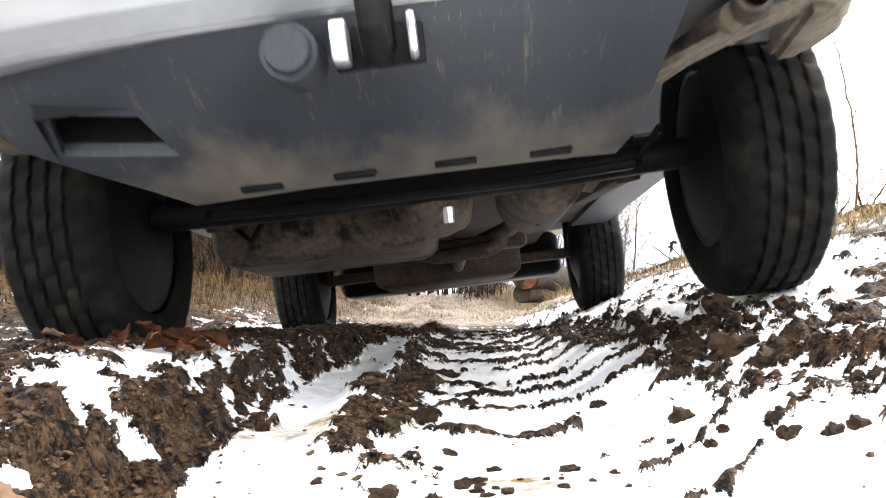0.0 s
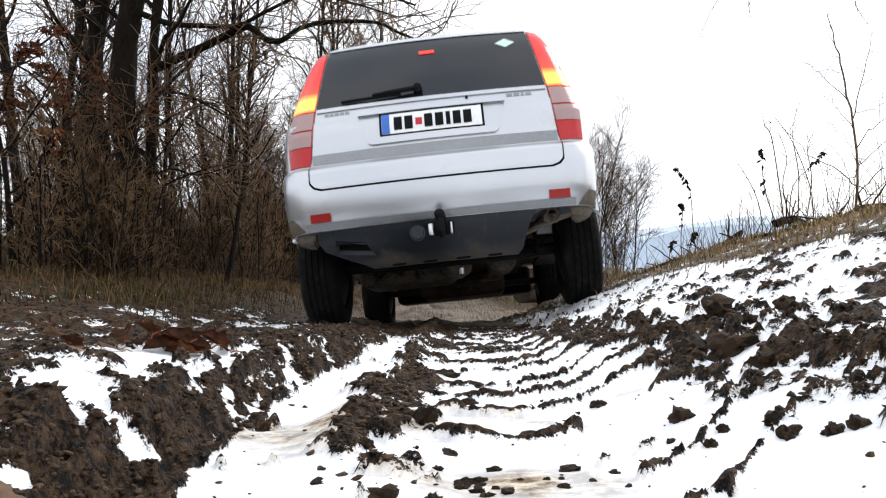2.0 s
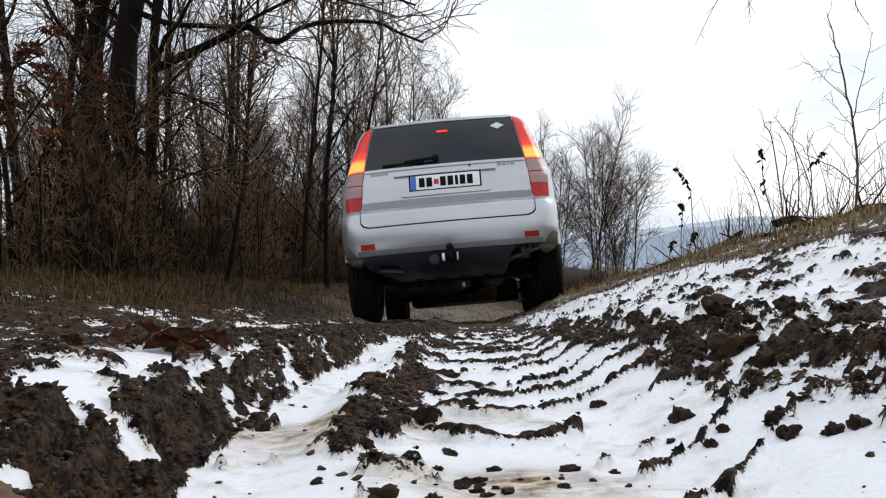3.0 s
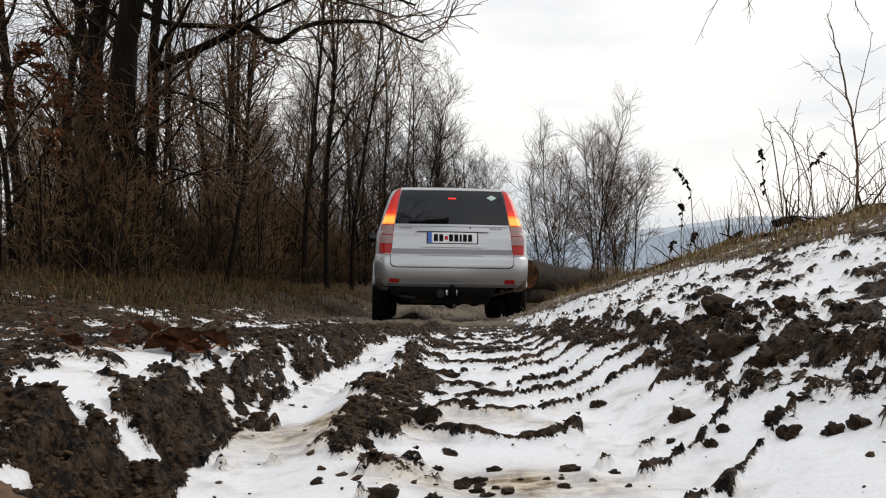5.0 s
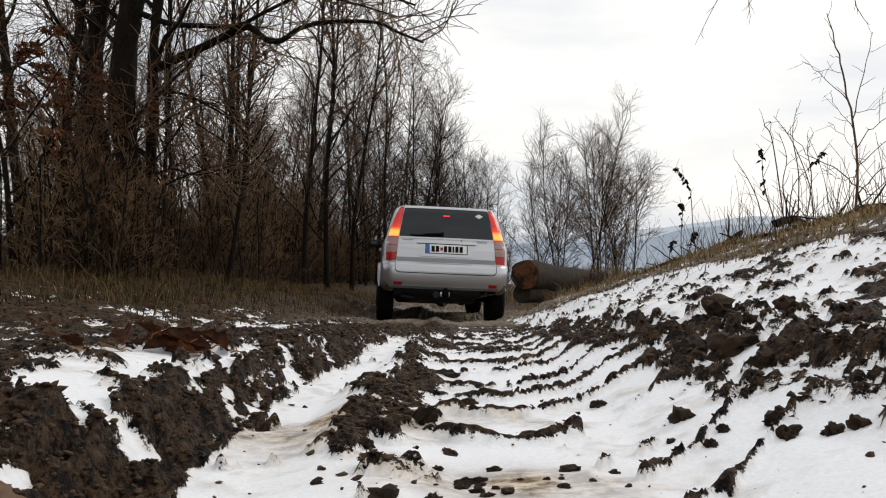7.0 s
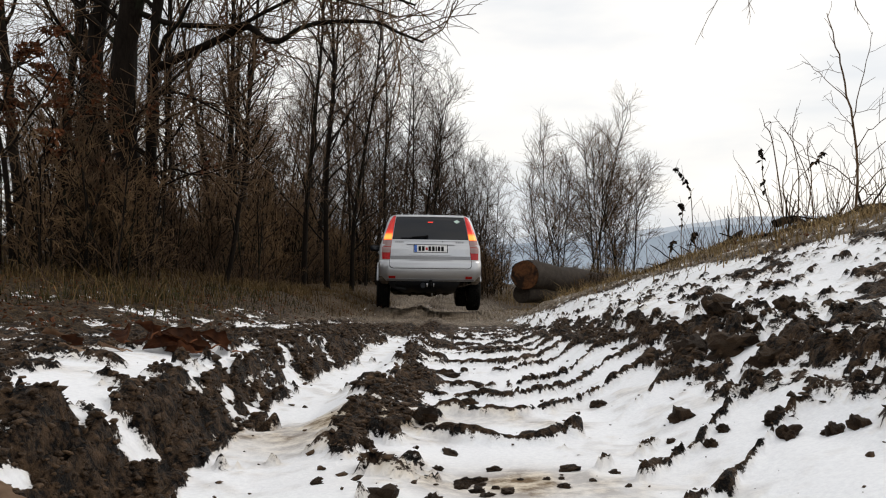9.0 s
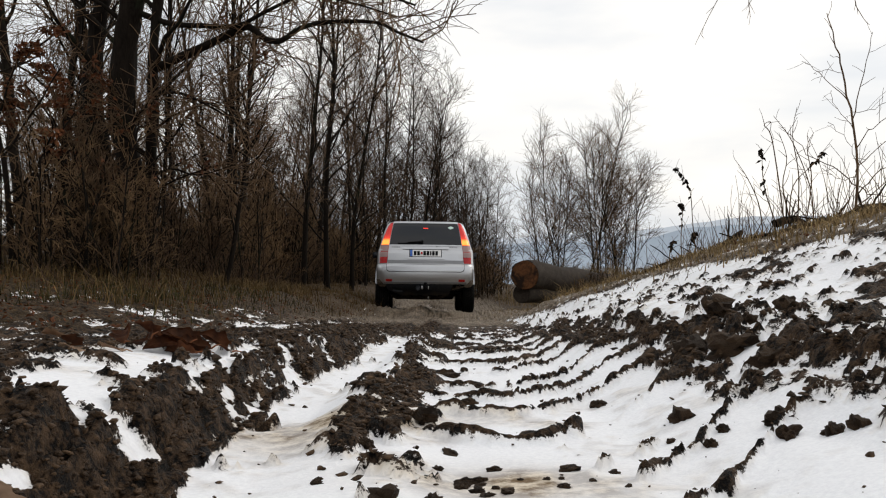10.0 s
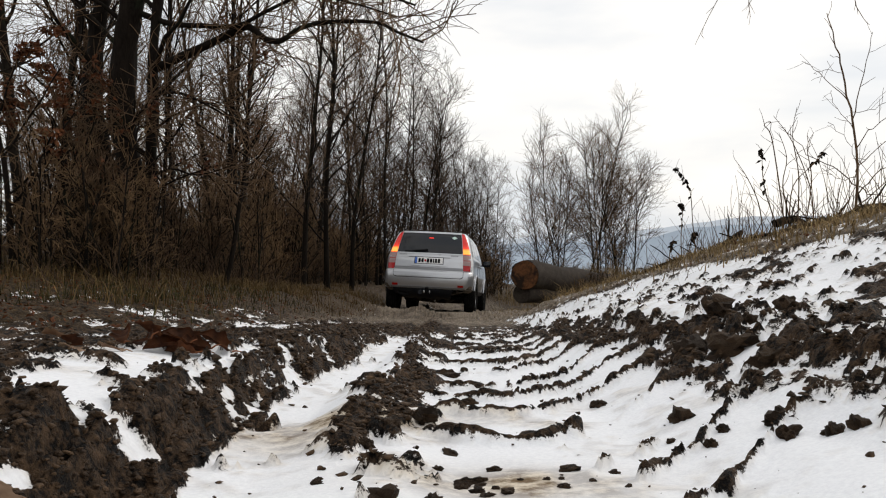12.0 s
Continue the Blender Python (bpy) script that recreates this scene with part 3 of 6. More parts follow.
def rear_patch(z0, z1, inner, outer, proud, nz=10, nx=8, sink=0.02, mirror=1):
    """A shaped plate that follows the rear face. inner and outer give x at a height."""
    bm = bmesh.new()
    grid, under = [], []
    for z in np.linspace(z0, z1, nz):
        row, low = [], []
        for x in np.linspace(inner(z), outer(z), nx):
            y = rear_y(x, z)
            row.append(bm.verts.new((mirror * x, y - proud, z)))
            low.append(bm.verts.new((mirror * x, y + sink, z)))
        grid.append(row)
        under.append(low)
    for a, b in zip(grid, grid[1:]):
        for k in range(nx - 1):
            bm.faces.new((a[k], a[k + 1], b[k + 1], b[k]))
    rim = [r[0] for r in grid] + grid[-1][1:] + [r[-1] for r in grid[-2::-1]] + grid[0][-2:0:-1]
    rim_low = [r[0] for r in under] + under[-1][1:] + [r[-1] for r in under[-2::-1]] + under[0][-2:0:-1]
    for k in range(len(rim)):
        j = (k + 1) % len(rim)
        bm.faces.new((rim[j], rim[k], rim_low[k], rim_low[j]))
    for low in under:
        for v in low:
            if not v.link_faces:
                bm.verts.remove(v)
    bmesh.ops.recalc_face_normals(bm, faces=bm.faces)
    return bm


def side_patch(ya0, ya1, yb0, yb1, z0, z1, proud, s):
    """A pane or panel on the car's flank: ya at its lower edge, yb at its upper edge; s is the side."""
    bm = bmesh.new()
    n = 6
    outer, inner = [], []
    for z in np.linspace(z0, z1, n):
        t = (z - z0) / (z1 - z0)
        row = []
        for y in (ya0 + (yb0 - ya0) * t, ya1 + (yb1 - ya1) * t):
            row.append(((side_x(z) + proud) * s, y, z))
        outer.append(row)
        inner.append([(p[0] - 0.02 * s, p[1], p[2]) for p in row])
    add_loft(bm, [[o[0], o[1], i[1], i[0]] for o, i in zip(outer, inner)])
    bmesh.ops.recalc_face_normals(bm, faces=bm.faces)
    return bm


def cut(bm, cutters, name):
    """The mesh less the cutters, as a new bmesh."""
    def temp(b):
        bmesh.ops.recalc_face_normals(b, faces=b.faces)
        me = bpy.data.meshes.new(name)
        b.to_mesh(me)
        b.free()
        return new(name, me)
    ob = temp(bm)
    tools = [temp(c) for c in cutters]
    for tool in tools:
        md = ob.modifiers.new("cut", "BOOLEAN")
        md.operation, md.object, md.solver = "DIFFERENCE", tool, "EXACT"
    me = bpy.data.meshes.new_from_object(ob.evaluated_get(bpy.context.evaluated_depsgraph_get()))
    out = bmesh.new()
    out.from_mesh(me)
    for o in [ob] + tools:
        bpy.data.objects.remove(o)
    return out


def make_tyre(bm, s):
    w, R = 0.104, WHEEL_R
    profile = [(-w + 0.012, 0.205), (-w - 0.004, 0.235), (-w - 0.006, 0.275), (-w + 0.006, 0.305), (-w + 0.018, R - 0.007)]
    for c in (-0.052, -0.018, 0.018, 0.052):
        profile += [(c - 0.006, R - 0.001), (c - 0.004, R - 0.010), (c + 0.004, R - 0.010), (c + 0.006, R - 0.001)]
    profile += [(w - 0.018, R - 0.007), (w - 0.006, 0.305), (w + 0.006, 0.275), (w + 0.004, 0.235), (w - 0.012, 0.205)]
    n = len(profile)

    def dip(i, k):
        band = (i - 4) // 4
        if 3 <= i <= n - 4 and (k + 2 * (band % 2)) % 4 == 0:
            return 0.0075
        return 0.0
    add_lathe(bm, profile, 128, dip=dip)
    bmesh.ops.recalc_face_normals(bm, faces=bm.faces)


def make_wheel(car, x, y):
    """Hub with tyre and alloy rim; it turns about its own x axis."""
    s = 1 if x > 0 else -1
    bm = bmesh.new()
    add_lathe(bm, [(-0.12 * s, 0.0), (-0.115 * s, 0.10), (-0.085 * s, 0.20), (-0.06 * s, 0.20), (0.02 * s, 0.08), (0.055 * s, 0.035), (0.058 * s, 0.0)], 20)
    wheel = part("wheel", bm, BLACK, car)
    wheel.matrix_basis = pose(x, y, WHEEL_R - DROP)
    bm = bmesh.new()
    make_tyre(bm, s)
    part("tyre", bm, RUBBER, wheel, "muddy black tyre with worn tread")
    bm = bmesh.new()
    add_lathe(bm, [(-0.085, 0.212), (-0.075, 0.196), (0.03 * s, 0.188), (0.080 * s, 0.200), (0.086 * s, 0.212)], 48)
    for k in range(5):
        m = Matrix.Rotation(2 * math.pi * k / 5, 4, "X")
        ring = []
        for r, wd, u in ((0.03, 0.030, 0.058), (0.11, 0.026, 0.066), (0.195, 0.034, 0.060)):
            ring.append([m @ Vector((u * s, -wd, r)), m @ Vector((u * s, wd, r)), m @ Vector(((u - 0.028) * s, wd, r)), m @ Vector(((u - 0.028) * s, -wd, r))])
        add_loft(bm, ring)
    bmesh.ops.recalc_face_normals(bm, faces=bm.faces)
    part("rim", bm, STEEL, wheel, "dull silver alloy rim")
    return wheel


def bars(parent, name, x0, z, widths, h, gap, mat, proud=0.006):
    """Unreadable or withheld lettering: one flat bar a character, on the rear face."""
    x = x0
    for wd in widths:
        part(name, rear_patch(z - h / 2, z + h / 2, lambda q, a=x: a, lambda q, a=x, b=wd: a + b, proud, 3, 2, sink=-proud + 0.002), mat, parent)
        x += wd + gap


def make_car():
    car = tagged(empty("car"), "silver compact off-road car with lit tail lamps and mud-spattered bumper", "car")
    RED = glassy("red_lamp_glass", (0.42, 0.010, 0.012), 0.08)
    RED_LIT = glowing("glowing_red_lamp", (1.0, 0.045, 0.02), 0.85, (0.45, 0.01, 0.01))
    LIT = lamp_lens("lit_tail_lens")
    CLEAR = glassy("pale_lamp_glass", (0.34, 0.22, 0.21), 0.12)
    GLASS = glassy("tinted_car_glass", (0.008, 0.010, 0.014), 0.05)
    WHITE = surface("plate_white", (0.70, 0.70, 0.70), (0.80, 0.80, 0.79), 8, 0.4, bump=0)
    BLUE = surface("plate_blue", (0.02, 0.10, 0.42), (0.03, 0.14, 0.50), 8, 0.4, bump=0)
    REFLECT = glassy("red_reflector", (0.26, 0.009, 0.007), 0.2)
    SPLASH = surface("dried_mud_splash", (0.05, 0.040, 0.030), (0.17, 0.14, 0.11), 10, 0.85, bump=0.3, spec=0.15)
    STICK = surface("sticker_pale_green", (0.45, 0.62, 0.56), (0.60, 0.74, 0.68), 20, 0.5, bump=0)

    # shell with wheel arches cut out of it
    bm = bmesh.new()
    add_loft(bm, [plan_outline(*v) for v in BODY_LEVELS])
    cutters = []
    for ay in AXLES:
        for s in (-1, 1):
            c = bmesh.new()
            bmesh.ops.create_cone(c, cap_ends=True, segments=40, radius1=0.385, radius2=0.385, depth=0.5,
                                  matrix=Matrix.Translation((s * 0.80, ay, 0.34)) @ Matrix.Rotation(math.pi / 2, 4, "Y"))
            cutters.append(c)
    shell = cut(bm, cutters, "body")
    part("body", shell, PAINT, car, "silver painted body shell")
    bm = bmesh.new()
    add_loft(bm, [plan_outline(*v) for v in CABIN_LEVELS])
    bmesh.ops.recalc_face_normals(bm, faces=bm.faces)
    part("cabin_roof", bm, PAINT, car)
    for s in (-1, 1):
        bm = bmesh.new()
        add_loft(bm, [[(s * 0.60, 0.42, z0), (s * x1, 0.42, z0), (s * x1, 2.0, z0), (s * 0.60, 2.0, z0)] for z0, x1 in ((0.365, 0.77), (0.385, 0.80), (0.44, 0.825))])
        bmesh.ops.recalc_face_normals(bm, faces=bm.faces)
        part("sill", bm, DARK_PLASTIC, car)
        for ay in AXLES:                     # flared arch lip
            bm = bmesh.new()
            arc = [(s * 0.838, ay + 0.392 * math.cos(a), 0.34 + 0.392 * math.sin(a)) for a in np.linspace(0.26, math.pi - 0.26, 22)]
            add_tube(bm, arc, 0.016, 6)
            part("arch_lip", bm, PAINT, car)

    # tailgate: seam line, panel, strip, glass

    def gate_edge(z):
        return float(np.interp(z, [0.632, 0.645, 0.67, 0.76, 0.79, 1.09], [0.585, 0.625, 0.645, 0.648, 0.640, 0.612]))
    part("tailgate_seam", rear_patch(0.632, 0.90, lambda z: -gate_edge(z) - 0.007, lambda z: gate_edge(z) + 0.007, 0.0015, 22, 25), BLACK, car)
    gate = part("tailgate", rear_patch(0.641, 1.092, lambda z: -gate_edge(z - 0.009), lambda z: gate_edge(z - 0.009), 0.006, 40, 25), PAINT, car, "silver tailgate panel")
    part("trim_strip", rear_patch(0.778, 0.834, lambda z: -0.637, lambda z: 0.637, 0.009, 4, 21), GREY_PAINT, gate, "grey strip across the tailgate")
    glass_in = lambda z: float(np.interp(z, [1.09, 1.25, 1.40, 1.475], [0.612, 0.588, 0.565, 0.548]))
    part("rear_window", rear_patch(1.098, 1.478, lambda z: -glass_in(z), lambda z: glass_in(z), 0.007, 12, 21), GLASS, car, "dark tinted rear window")
    part("window_sill", rear_patch(1.078, 1.100, lambda z: -0.608, lambda z: 0.608, 0.014, 3, 21), PAINT, gate)
    part("spoiler", rear_patch(1.484, 1.516, lambda z: -0.55, lambda z: 0.55, 0.020, 4, 21), PAINT, car)
    part("brake_light", rear_patch(1.380, 1.398, lambda z: -0.042, lambda z: 0.042, 0.014, 3, 4), RED_LIT, car, "small glowing high brake light")
    # number plate, its characters withheld as bars
    surround = lambda z: float(np.interp(z, [0.845, 0.86, 0.88, 1.03, 1.05], [0.30, 0.335, 0.345, 0.39, 0.40]))
    part("plate_surround", rear_patch(0.852, 0.888, lambda z: -surround(z), lambda z: surround(z), 0.020, 6, 15), PAINT, gate)
    part("plate_hood", rear_patch(1.022, 1.046, lambda z: -0.385, lambda z: 0.385, 0.026, 4, 15), PAINT, gate)
    part("plate_recess", rear_patch(0.888, 1.022, lambda z: -surround(z) + 0.01, lambda z: surround(z) - 0.01, 0.008, 4, 15), PAINT, gate)
    holder = part("plate_holder", rear_patch(0.884, 1.018, lambda z: -0.272, lambda z: 0.272, 0.016, 3, 9), BLACK, gate)
    plate = part("number_plate", rear_patch(0.898, 1.010, lambda z: -0.26, lambda z: 0.26, 0.020, 3, 9), WHITE, gate, "white number plate with blue end band")
    part("blue_band", rear_patch(0.899, 1.009, lambda z: -0.259, lambda z: -0.218, 0.0225, 3, 2), BLUE, plate)
    bars(plate, "plate_character", -0.195, 0.953, [0.042, 0.042], 0.075, 0.014, BLACK, 0.0225)
    bars(plate, "plate_crest", -0.082, 0.953, [0.034], 0.040, 0.0, RED, 0.0225)
    bars(plate, "plate_character", -0.036, 0.953, [0.042, 0.042, 0.022, 0.040, 0.042], 0.075, 0.014, BLACK, 0.0225)
    bars(gate, "badge", -0.565, 1.058, [0.022] * 5, 0.016, 0.006, GREY_PAINT, 0.009)
    bars(gate, "badge", 0.40, 1.058, [0.030, 0.030, 0.016, 0.030], 0.018, 0.008, GREY_PAINT, 0.009)
    part("lock", rear_patch(1.060, 1.076, lambda z: 0.185, lambda z: 0.199, 0.010, 3, 3), BLACK, gate)
    part("sticker", rear_patch(1.375, 1.435, lambda z: 0.43 - 0.055 * (1 - abs(z - 1.405) / 0.031), lambda z: 0.43 + 0.055 * (1 - abs(z - 1.405) / 0.031), 0.0095, 9, 3), STICK, car, "pale green diamond sticker on the rear window")
    # wiper
    bm = bmesh.new()
    wy = lambda x, z, k: (x, rear_y(x, z) - k, z)
    add_tube(bm, [wy(-0.06, 1.150, 0.010), wy(-0.06, 1.150, 0.045)], 0.024, 12)
    add_tube(bm, [wy(-0.06, 1.150, 0.038), wy(-0.20, 1.142, 0.040), wy(-0.30, 1.136, 0.035)], [0.015, 0.012, 0.009], 8)
    add_tube(bm, [wy(-0.15, 1.128, 0.024), wy(-0.32, 1.124, 0.026), wy(-0.47, 1.122, 0.022)], 0.009, 6)
    part("wiper", bm, BLACK, car)

    # lamp clusters
    l_in = lambda z: float(np.interp(z, [0.785, 1.09, 1.25, 1.40, 1.50], [0.650, 0.622, 0.598, 0.574, 0.556]))
    l_out = lambda z: float(np.interp(z, [0.785, 0.95, 1.09, 1.25, 1.40, 1.48, 1.50], [0.765, 0.772, 0.752, 0.705, 0.650, 0.606, 0.585]))
    for s in (-1, 1):
        lamp = part("tail_lamp", rear_patch(0.782, 1.502, lambda z: l_in(z) - 0.004, lambda z: l_out(z) + 0.003, 0.008, 30, 7, mirror=s), RED, car, "tall red tail lamp cluster")
        for nm, a, b, mt, lb in (("upper_lens", 1.094, 1.497, LIT, "glowing red and amber upper lens"),
                                 ("pale_lens", 0.985, 1.086, CLEAR, "pale indicator lens"), ("pale_lens", 0.888, 0.975, CLEAR, "pale reversing lens")):
            part(nm, rear_patch(a, b, l_in, l_out, 0.013, 12, 7, mirror=s), mt, lamp, lb)
        part("reflector", rear_patch(0.474, 0.516, lambda z: 0.555, lambda z: 0.662, 0.007, 4, 5, mirror=s), REFLECT, car, "red bumper reflector")
        part("mud_splash", rear_patch(0.437, 0.51, lambda z: 0.70 + 0.9 * (z - 0.437), lambda z: 0.812, 0.004, 6, 7, mirror=s), SPLASH, car, "dried mud on the bumper corner")
    part("bumper_lip", rear_patch(0.437, 0.468, lambda z: -0.69, lambda z: 0.69, 0.008, 4, 21), GREY_PAINT, car)

    # dark apron under the bumper with slots and an opening, cut short beside the tailpipe
    bm = bmesh.new()
    rows = []
    for z, y, w, e in ((0.455, -0.80, 0.66, 0.50), (0.42, -0.79, 0.65, 0.475), (0.385, -0.765, 0.655, 0.455), (0.34, -0.70, 0.63, 0.435), (0.30, -0.63, 0.54, 0.42), (0.265, -0.55, 0.45, 0.41), (0.245, -0.46, 0.40, 0.385)):
        rows.append([(x, y + 0.10 * (x / 0.66) ** 2, z) for x in np.linspace(-w, e, 15)] + [(x, y + 0.02 + 0.10 * (x / 0.66) ** 2, z + 0.012) for x in np.linspace(e, -w, 15)])
    add_loft(bm, rows)
    hole = bmesh.new()
    add_loft(hole, [[(-0.56, -0.60, z), (-0.545, -0.68, z), (-0.40, -0.68, z), (-0.365, -0.60, z)] for z in (0.20, 0.50)])
    apron = part("rear_apron", cut(bm, [hole], "apron"), APRON, car, "dusty blue-black plastic apron with mud streaks")
    bm = bmesh.new()
    rim = [(-0.575, -0.585, 0.318), (-0.56, -0.695, 0.362), (-0.385, -0.695, 0.362), (-0.345, -0.585, 0.318)]
    add_loft(bm, [rim, [(x, y, 0.43) for x, y, z in rim]], True, False)
    bm.verts.ensure_lookup_table()
    bm.faces.new(bm.verts[4:8])
    bmesh.ops.recalc_face_normals(bm, faces=bm.faces)
    part("vent_opening", bm, BLACK, apron, "black opening in the apron")
    for x in (-0.26, -0.09, 0.09, 0.26):
        bm = bmesh.new()
        add_box(bm, (x, -0.50 + 0.10 * (x / 0.66) ** 2, 0.2505), (0.075, 0.020, 0.008), 0.003, Matrix.Rotation(radians(-12.5), 4, "X"))
        part("slot", bm, BLACK, apron)
    for s in (-1, 1):
        bm = bmesh.new()
        add_loft(bm, [[(s * 0.66, -0.70, z), (s * (0.76 - k), -0.66, z), (s * (0.812 - k), -0.52, z), (s * (0.80 - k), -0.41, z), (s * 0.70, -0.40, z)] for z, k in ((0.385, 0.05), (0.41, 0.015), (0.445, 0.0))])
        bmesh.ops.recalc_face_normals(bm, faces=bm.faces)
        bmesh.ops.bevel(bm, geom=list(bm.edges), offset=0.012, segments=2, affect="EDGES")
        part("corner_guard", bm, SPLASH, car, "mud-caked bumper corner")
    bm = bmesh.new()                          # turned-in flange round the tailpipe
    add_loft(bm, [[(x, y, z), (x + 0.01, y + 0.05, z - 0.004), (x + 0.008, y + 0.055, z + 0.010), (x, y + 0.01, z + 0.014)]
                  for x, y, z in ((0.425, -0.60, 0.335), (0.47, -0.645, 0.345), (0.53, -0.675, 0.362), (0.60, -0.69, 0.382), (0.67, -0.69, 0.40))])
    bmesh.ops.recalc_face_normals(bm, faces=bm.faces)
    part("bumper_flange", bm, SPLASH, car, "mud-caked flange under the bumper")
    bm = bmesh.new()
    add_lathe(bm, [(0.0, 0.022), (0.0, 0.030), (0.16, 0.030), (0.16, 0.022), (0.01, 0.022)], 20)
    bm.transform(Matrix.Translation((0.565, -0.735, 0.405)) @ Matrix.Rotation(radians(82), 4, "Z"))
    bmesh.ops.recalc_face_normals(bm, faces=bm.faces)
    part("tailpipe", bm, RUST, car, "sooty steel tailpipe")
    # tow bar
    bm = bmesh.new()
    add_box(bm, (0.0, -0.80, 0.41), (0.05, 0.05, 0.10), 0.012)
    add_box(bm, (0.0, -0.79, 0.375), (0.13, 0.012, 0.06), 0.004)
    add_tube(bm, [(0, -0.80, 0.36), (0, -0.86, 0.345), (0, -0.90, 0.37), (0, -0.905, 0.42)], 0.020, 10)
    hitch = part("tow_bar", bm, BLACK, car, "black steel tow bar")
    bm = bmesh.new()
    bmesh.ops.create_uvsphere(bm, u_segments=16, v_segments=10, radius=0.026, matrix=Matrix.Translation((0, -0.905, 0.44)))
    part("tow_ball", bm, BLACK, hitch)
    for x, w in ((-0.052, 0.026), (0.05, 0.014)):
        bm = bmesh.new()
        add_box(bm, (x, -0.825, 0.375), (w, 0.04, 0.06), 0.006)
        part("bracket", bm, STEEL, hitch, "bright steel bracket")
    bm = bmesh.new()
    add_tube(bm, [(-0.12, -0.76, 0.372), (-0.12, -0.86, 0.362)], [0.040, 0.040], 18)
    add_tube(bm, [(-0.12, -0.862, 0.362), (-0.12, -0.875, 0.361)], [0.033, 0.030], 18)
    part("trailer_socket", bm, DARK_PLASTIC, hitch, "round grey trailer socket")

    # flanks
    for s in (-1, 1):
        part("side_window", side_patch(-0.30, 0.16, -0.22, 0.14, 1.085, 1.43, 0.004, s), GLASS, car)
        part("side_window", side_patch(0.22, 0.92, 0.20, 0.84, 1.085, 1.43, 0.004, s), GLASS, car)
        part("side_window", side_patch(1.00, 1.88, 0.92, 1.40, 1.085, 1.43, 0.004, s), GLASS, car)
        for y in (0.40, 0.97, 1.98):
            part("door_gap", side_patch(y, y + 0.008, y, y + 0.008, 0.46, 1.04, 0.0025, s), BLACK, car)
        part("rub_strip", side_patch(0.42, 1.98, 0.42, 1.98, 0.56, 0.62, 0.012, s), GREY_PAINT, car)
        for y in (0.55, 1.10):
            bm = bmesh.new()
            add_box(bm, (s * 0.838, y, 0.93), (0.03, 0.17, 0.028), 0.008)
            part("door_handle", bm, PAINT, car)
        bm = bmesh.new()
        add_box(bm, (s * 0.925, 1.47, 1.035), (0.17, 0.09, 0.115), 0.028, segments=3)
        add_box(bm, (s * 0.82, 1.50, 1.0), (0.09, 0.05, 0.03), 0.008)
        mirror = part("wing_mirror", bm, BLACK, car, "black wing mirror")
        bm = bmesh.new()
        add_box(bm, (s * 0.925, 1.422, 1.035), (0.135, 0.006, 0.085), 0.002)
        part("mirror_glass", bm, GLASS, mirror)
    # windscreen
    bm = bmesh.new()
    add_loft(bm, [[(-w, y, z), (w, y, z), (w, y - 0.02, z - 0.01), (-w, y - 0.02, z - 0.01)] for w, y, z in ((0.62, 2.24, 1.07), (0.58, 1.95, 1.26), (0.52, 1.64, 1.44))])
    bmesh.ops.recalc_face_normals(bm, faces=bm.faces)
    part("windscreen", bm, GLASS, car)

    # underbody
    bm = bmesh.new()
    add_box(bm, (0, 1.55, 0.40), (1.0, 3.2, 0.06), 0.02)
    add_box(bm, (0, 1.21, 0.412), (1.60, 1.58, 0.05), 0.01)
    part("floor_pan", bm, RUST, car)
    bm = bmesh.new()
    add_tube(bm, [(-0.62, -0.02, 0.30), (-0.3, -0.06, 0.285), (0.3, -0.06, 0.285), (0.62, -0.02, 0.30)], 0.036, 14)
    part("rear_axle", bm, BLACK, car, "black tubular rear axle")
    bm = bmesh.new()
    add_box(bm, (0.02, 0.12, 0.285), (0.20, 0.26, 0.16), 0.05, segments=3)
    bmesh.ops.create_uvsphere(bm, u_segments=18, v_segments=12, radius=0.095, matrix=Matrix.Translation((0.03, 0.02, 0.27)))
    part("differential", bm, DUSTY, car, "dusty rear differential")
    bm = bmesh.new()
    add_tube(bm, [(0.30, 0.0, 0.31), (0.30, 0.05, 0.31), (0.30, 0.50, 0.31), (0.30, 0.56, 0.31)], [0.05, 0.105, 0.105, 0.05], 20)
    add_tube(bm, [(0.30, 0.0, 0.31), (0.42, -0.25, 0.38), (0.52, -0.5, 0.40), (0.55, -0.68, 0.39)], 0.026, 12)
    add_tube(bm, [(0.30, 0.55, 0.30), (0.24, 0.8, 0.26), (0.08, 1.2, 0.24), (0.05, 2.2, 0.25)], 0.028, 12)
    part("exhaust", bm, DUSTY, car, "dusty exhaust silencer and pipe")
    bm = bmesh.new()
    add_box(bm, (-0.30, 0.62, 0.285), (0.62, 0.62, 0.17), 0.06, segments=3)
    part("fuel_tank", bm, DUSTY, car, "brownish dusty fuel tank")
    bm = bmesh.new()
    add_tube(bm, [(0.02, 0.25, 0.28), (0.02, 2.1, 0.30)], 0.03, 10)
    part("drive_shaft", bm, RUST, car)
    bm = bmesh.new()
    add_tube(bm, [(-0.60, 0.10, 0.335), (-0.46, -0.10, 0.275), (-0.2, -0.13, 0.262), (0.25, -0.13, 0.262), (0.48, -0.10, 0.275), (0.60, 0.10, 0.335)], 0.012, 8)
    part("anti_roll_bar", bm, BLACK, car)
    bm = bmesh.new()
    add_box(bm, (0.03, 0.95, 0.235), (0.55, 0.10, 0.05), 0.015)
    add_tube(bm, [(-0.12, 1.02, 0.25), (0.0, 0.9, 0.205), (0.16, 0.86, 0.205), (0.26, 0.95, 0.25)], 0.026, 10)
